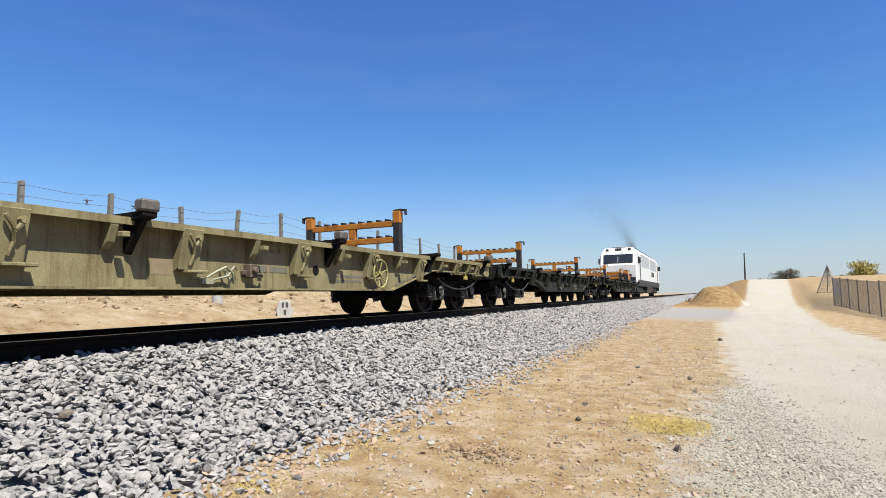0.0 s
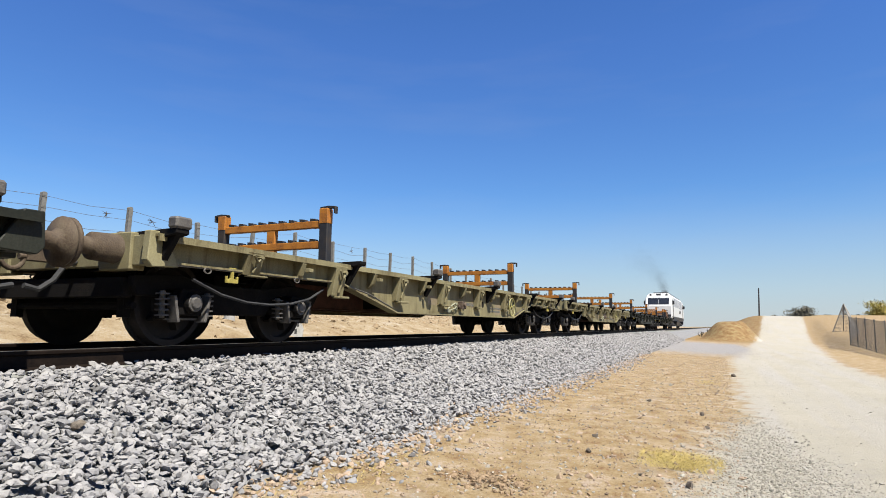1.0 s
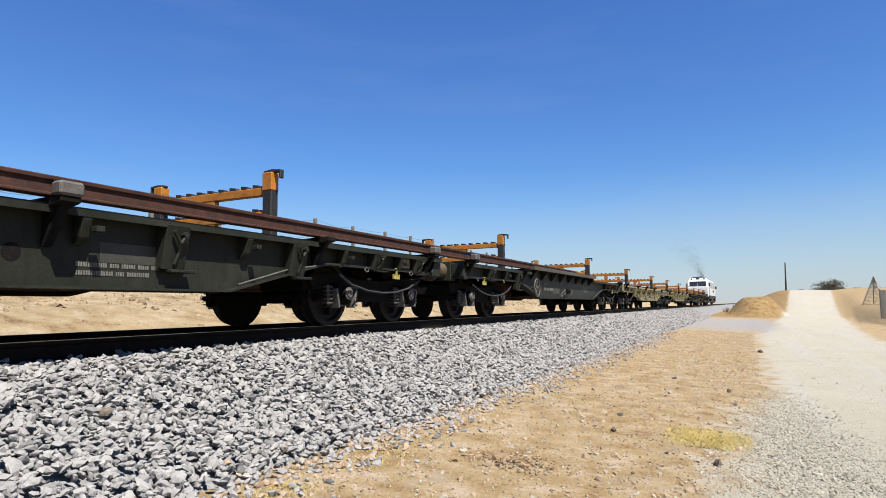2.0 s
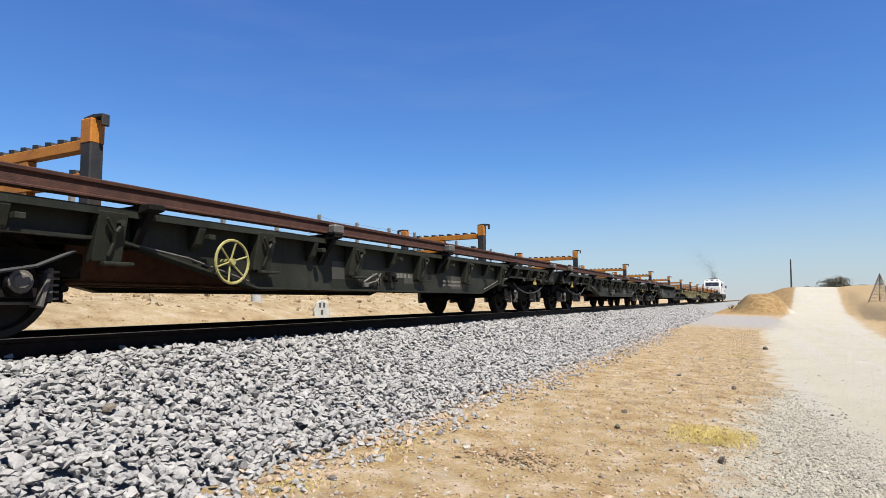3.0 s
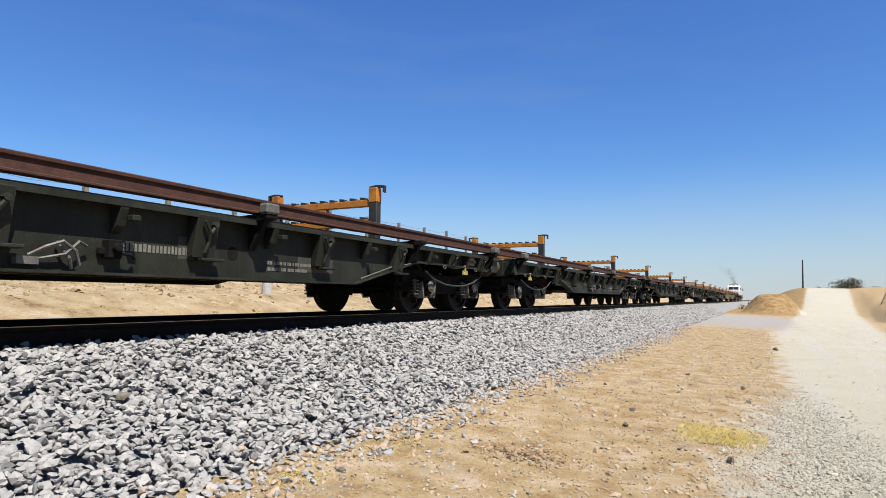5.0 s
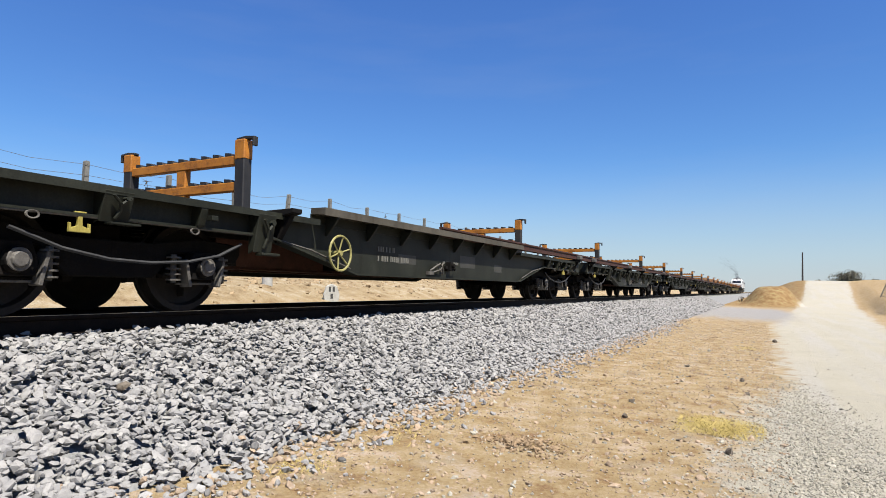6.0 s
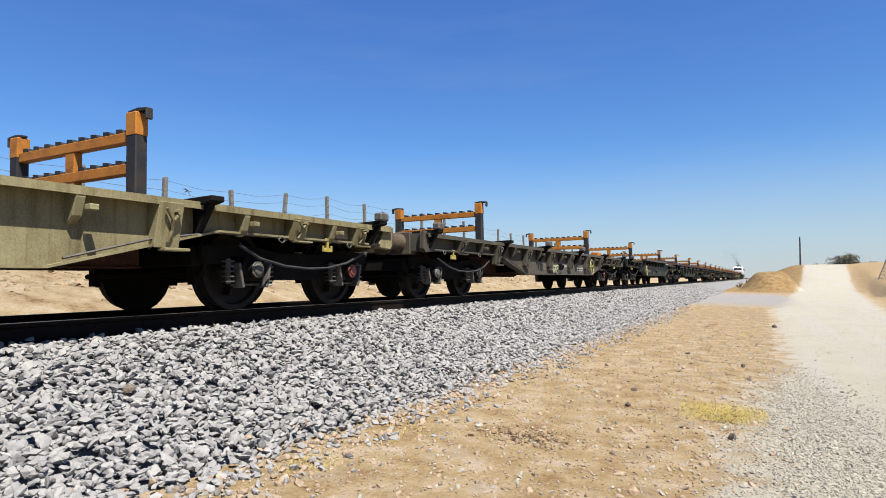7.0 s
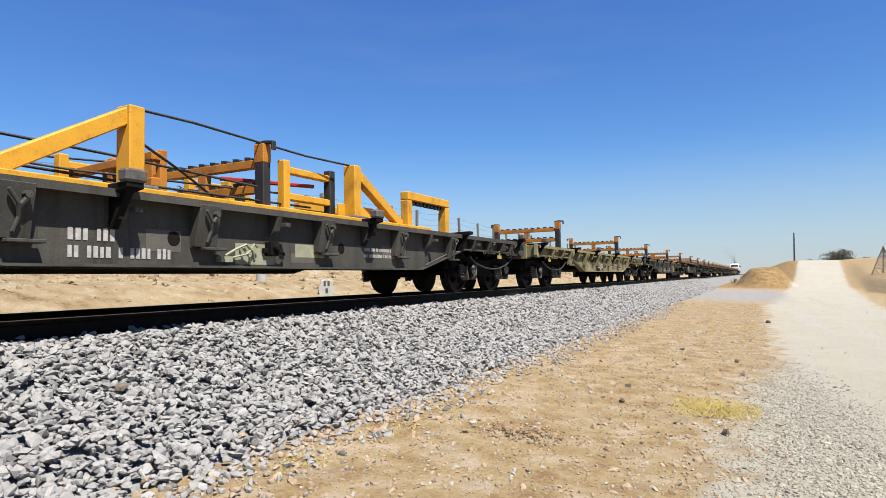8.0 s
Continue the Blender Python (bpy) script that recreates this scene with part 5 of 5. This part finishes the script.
def build_bush(name, x, y, z, wide, high, leaf, label, seed, leaves=1500):
    r = np.random.RandomState(seed)
    ob = thing(name, None, None, label, "bush", m=Matrix.Translation((x, y, z)))
    tips = []
    for k in range(13):
        a = r.uniform(0, 6.28)
        e = Vector((math.cos(a) * wide * r.uniform(0.15, 0.42), math.sin(a) * wide * r.uniform(0.15, 0.42), high * r.uniform(0.5, 0.86)))
        mid = e * 0.5 + Vector((r.normal(0, 0.1), r.normal(0, 0.1), high * 0.08))
        g = Shape().tube((0, 0, -0.2), mid, 0.09 * high / 3, 0.05 * high / 3, 6)
        part("branch", g.tube(mid, e, 0.05 * high / 3, 0.015, 6), BARK, ob)
        tips += [e, mid, mid * 0.5 + Vector((e.x * 0.5, e.y * 0.5, -0.1 * high)), Vector((e.x * 1.05, e.y * 1.05, 0.18 * high))]
    v, f = [], []
    s = 0.024 * wide
    for k in range(leaves):
        t = tips[r.randint(len(tips))]
        c = np.array(t) + r.normal(0, 1, 3) * np.array([wide * 0.09, wide * 0.09, high * 0.10])
        c[2] = abs(c[2])
        a, b = r.normal(size=3), r.normal(size=3)
        a, b = a / np.linalg.norm(a) * s * r.uniform(0.5, 1.2), b / np.linalg.norm(b) * s * r.uniform(0.4, 0.9)
        i = len(v)
        v += [tuple(c - a), tuple(c + b), tuple(c + a), tuple(c - b)]
        f.append((i, i + 1, i + 2, i + 3))
    me = bpy.data.meshes.new("crown")
    me.from_pydata(v, [], f)
    tagged(part("crown", me, leaf, ob), kind="stuff")
    return ob


build_bush("grey_green_bush", 14.1, 135.0, gz(14.1, 135.0) - 0.1, 5.4, 2.1, LEAF_GREY, "round dusty grey-green bush on the rise", 2, 4200)
build_bush("yellow_green_bush", 27.9, 140.0, gz(27.9, 140.0) - 0.2, 6.4, 3.1, LEAF_YELLOW, "broad yellow-green bush behind the mesh fence", 3, 4600)
build_bush("small_shrub", -1.6, 91, gz(-1.6, 91), 0.9, 1.5, LEAF_GREY, "small dark shrub beside the earth mound", 4, 250)
build_bush("small_shrub", -2.6, 92, gz(-2.6, 92), 1.3, 0.9, LEAF_GREY, "low dark shrub beside the earth mound", 5, 250)


def build_scrub():
    """Low dark scrub along the crest of the rise."""
    r = np.random.RandomState(9)
    n = 5200
    x, y = r.uniform(13, 75, n), 205 + r.normal(0, 3, n)
    c = np.stack([x, y, ground_z(x, y) + np.abs(r.normal(0, 0.35, n)) + 0.1], -1)
    a, b = r.normal(size=(n, 3)) * 0.22, r.normal(size=(n, 3)) * 0.22
    v = np.stack([c - a, c + b, c + a, c - b], 1).reshape(-1, 3).tolist()
    f = np.arange(4 * n).reshape(-1, 4).tolist()
    me = bpy.data.meshes.new("far_scrub")
    me.from_pydata(v, [], f)
    me.materials.append(LEAF_GREY)
    tagged(new("far_scrub", me), "low dark scrub along the crest", "scrub", kind="stuff")


build_scrub()


# ---------------------------------------------------------------- loose stones, dry grass, clods
def build_litter():
    r = np.random.RandomState(21)
    # gravel at the edge of the road
    n = 24000
    y = 1.8 + 10.5 * r.beta(1.1, 2.6, n)
    x = 0.62 + r.normal(0, 1, n) * np.interp(y, [2, 6, 12], [0.52, 0.40, 0.16]) + 0.22 * wave(y, y, 0.9, 6) - 0.04 * (y - 5)
    k = r.uniform(size=n) < 0.07
    x[k] = r.uniform(0.2, 4.4, k.sum())
    y[k] = 2 + 40 * r.uniform(size=k.sum()) ** 1.5
    s = np.clip(r.lognormal(-4.95, 0.45, n), 0.004, 0.026)
    rocks("road_gravel", x, y, ground_z(x, y) + 0.003, s, ROAD_STONE, "loose pale gravel along the road edge", "gravel", 5)
    # stones strewn on the dirt
    n = 12000
    y = 2.6 + 30 * r.uniform(size=n) ** 1.6
    x = -3.2 + 3.4 * r.uniform(size=n) ** 0.8
    s = np.clip(r.lognormal(-4.85, 0.55, n), 0.004, 0.04)
    rocks("dirt_stones", x, y, ground_z(x, y) + 0.004, s, PEBBLE, "small mixed stones strewn on ochre dirt", "stones", 6)
    # paler stones carried over from the bank
    n = 3200
    y = 2.6 + 26 * r.uniform(size=n) ** 1.5
    x = -3.2 + 3.3 * r.uniform(size=n)
    s = np.clip(r.lognormal(-4.7, 0.5, n), 0.005, 0.04)
    rocks("scattered_stones", x, y, ground_z(x, y) + 0.004, s, ROAD_STONE, "pale grey stones scattered over the dirt", "stones", 12)
    # lumps along the sandy bank
    n = 5200
    y = r.uniform(4, 60, n)
    x = -11.6 + r.normal(0, 1.1, n)
    s = np.clip(r.lognormal(-3.45, 0.6, n), 0.012, 0.15)
    rocks("bank_lumps", x, y, ground_z(x, y) - 0.2 * s, s, SAND_LUMP, "crumbled lumps of earth on the sandy bank", "earth", 7)
    # single larger stones that stand out
    for x, y, s in ((0.30, 20.1, 0.11), (-0.28, 6.1, 0.065), (-1.44, 7.85, 0.05), (-1.34, 6.9, 0.055), (-0.30, 10.9, 0.07), (-1.25, 12.15, 0.07), (-0.72, 6.25, 0.04), (-0.2, 9.6, 0.05), (-4.28, 3.05, 0.075)):
        z = float(max(ground_z(x, y), bed_z(x) if x < -3.3 else -9)) + s * (0.25 if x > -3.3 else 0.5)
        ob = rocks("single_stone", np.array([x]), np.array([y]), np.array([z]), np.array([s * 0.8]), DARK_STONE, "dark grey stone lying on the ground", "stone", int(100 * y), 0.85)
        ob["kind"] = "thing"
    # crumbled brown earth
    n = 420
    x, y = -1.85 + r.normal(0, 0.24, n), 5.2 + r.normal(0, 0.15, n)
    rocks("earth_clods", x, y, ground_z(x, y) + 0.03 * np.exp(-((x + 1.85) ** 2 + (y - 5.2) ** 2) * 18), np.clip(r.lognormal(-4.5, 0.5, n), 0.006, 0.035), EARTH_LUMP, "crumbled brown earth clods", "earth", 8)
    # patch of flattened dry grass, with a few tufts about
    v = []
    for cx, cy, rx, ry, m in ((-0.42, 7.15, 0.40, 0.46, 5200), (-0.35, 17.5, 0.3, 0.9, 500), (-2.9, 5.0, 0.25, 0.8, 260), (-3.0, 3.6, 0.2, 0.3, 240)):
        x, y = cx + rx * np.clip(r.normal(0, 0.5, m), -1, 1), cy + ry * np.clip(r.normal(0, 0.5, m), -1, 1)
        a, h, d, w = r.uniform(0, 6.28, m), r.uniform(0.008, 0.035, m), r.uniform(0.03, 0.09, m), 0.0035
        z, dx, dy = ground_z(x, y), np.cos(a), np.sin(a)
        v.append(np.stack([np.stack([x - dy * w, y + dx * w, z], -1), np.stack([x + dy * w, y - dx * w, z], -1), np.stack([x + dx * d, y + dy * d, z + h], -1)], 1).reshape(-1, 3))
    v = np.concatenate(v).tolist()
    f = np.arange(len(v)).reshape(-1, 3).tolist()
    me = bpy.data.meshes.new("dry_grass")
    me.from_pydata(v, [], f)
    me.materials.append(DRY_GRASS)
    tagged(new("dry_grass", me), "patches of flattened yellow dry grass", "grass", kind="stuff")


ROAD_STONE = stone_mat("pale_road_stone", [(0.16, 0.13, 0.11), (0.26, 0.24, 0.19), (0.34, 0.32, 0.28)], 0.65)
EARTH_LUMP = stone_mat("brown_earth_lump", [(0.13, 0.082, 0.043), (0.19, 0.13, 0.075), (0.24, 0.18, 0.11)], 0.3)
SAND_LUMP = stone_mat("sandy_earth_lump", [(0.14, 0.092, 0.045), (0.22, 0.16, 0.092), (0.26, 0.2, 0.13)], 0.45)
DARK_STONE = mat("dark_grey_stone", [(0.039, 0.029, 0.021), (0.076, 0.062, 0.047), (0.11, 0.092, 0.073)], 14, 0.9, bump=0.4)
build_litter()


# ---------------------------------------------------------------- what moves
def motions():
    """The train runs ahead at an even speed, and its wheels turn."""
    # small leads and lags of the train against an even run, every half second
    lead = [0.13, -0.10, -0.22, -0.13, 0.08, 0.26, 0.34, 0.12, 0.02, 0.02, 0.02, 0.0, -0.07, -0.36, 0.30, 0.17, -0.04]
    beats = [0.5 * k for k in range(17)]
    for ob, y in MOVERS:
        dx = 1.49 if ob is LOAD else 0.0
        dz = 1.158 if ob is LOAD else 0.0
        walk(ob, [(t, pose(TRACK_X + dx, y + SPEED * t + d, RAIL_TOP + dz)) for t, d in zip(beats, lead)])
    turn = 87.0
    for a, dy in SPINNERS:
        walk(a, [(k / FPS, pose(0, dy, 0.46, -turn * k)) for k in range(241)])


motions()
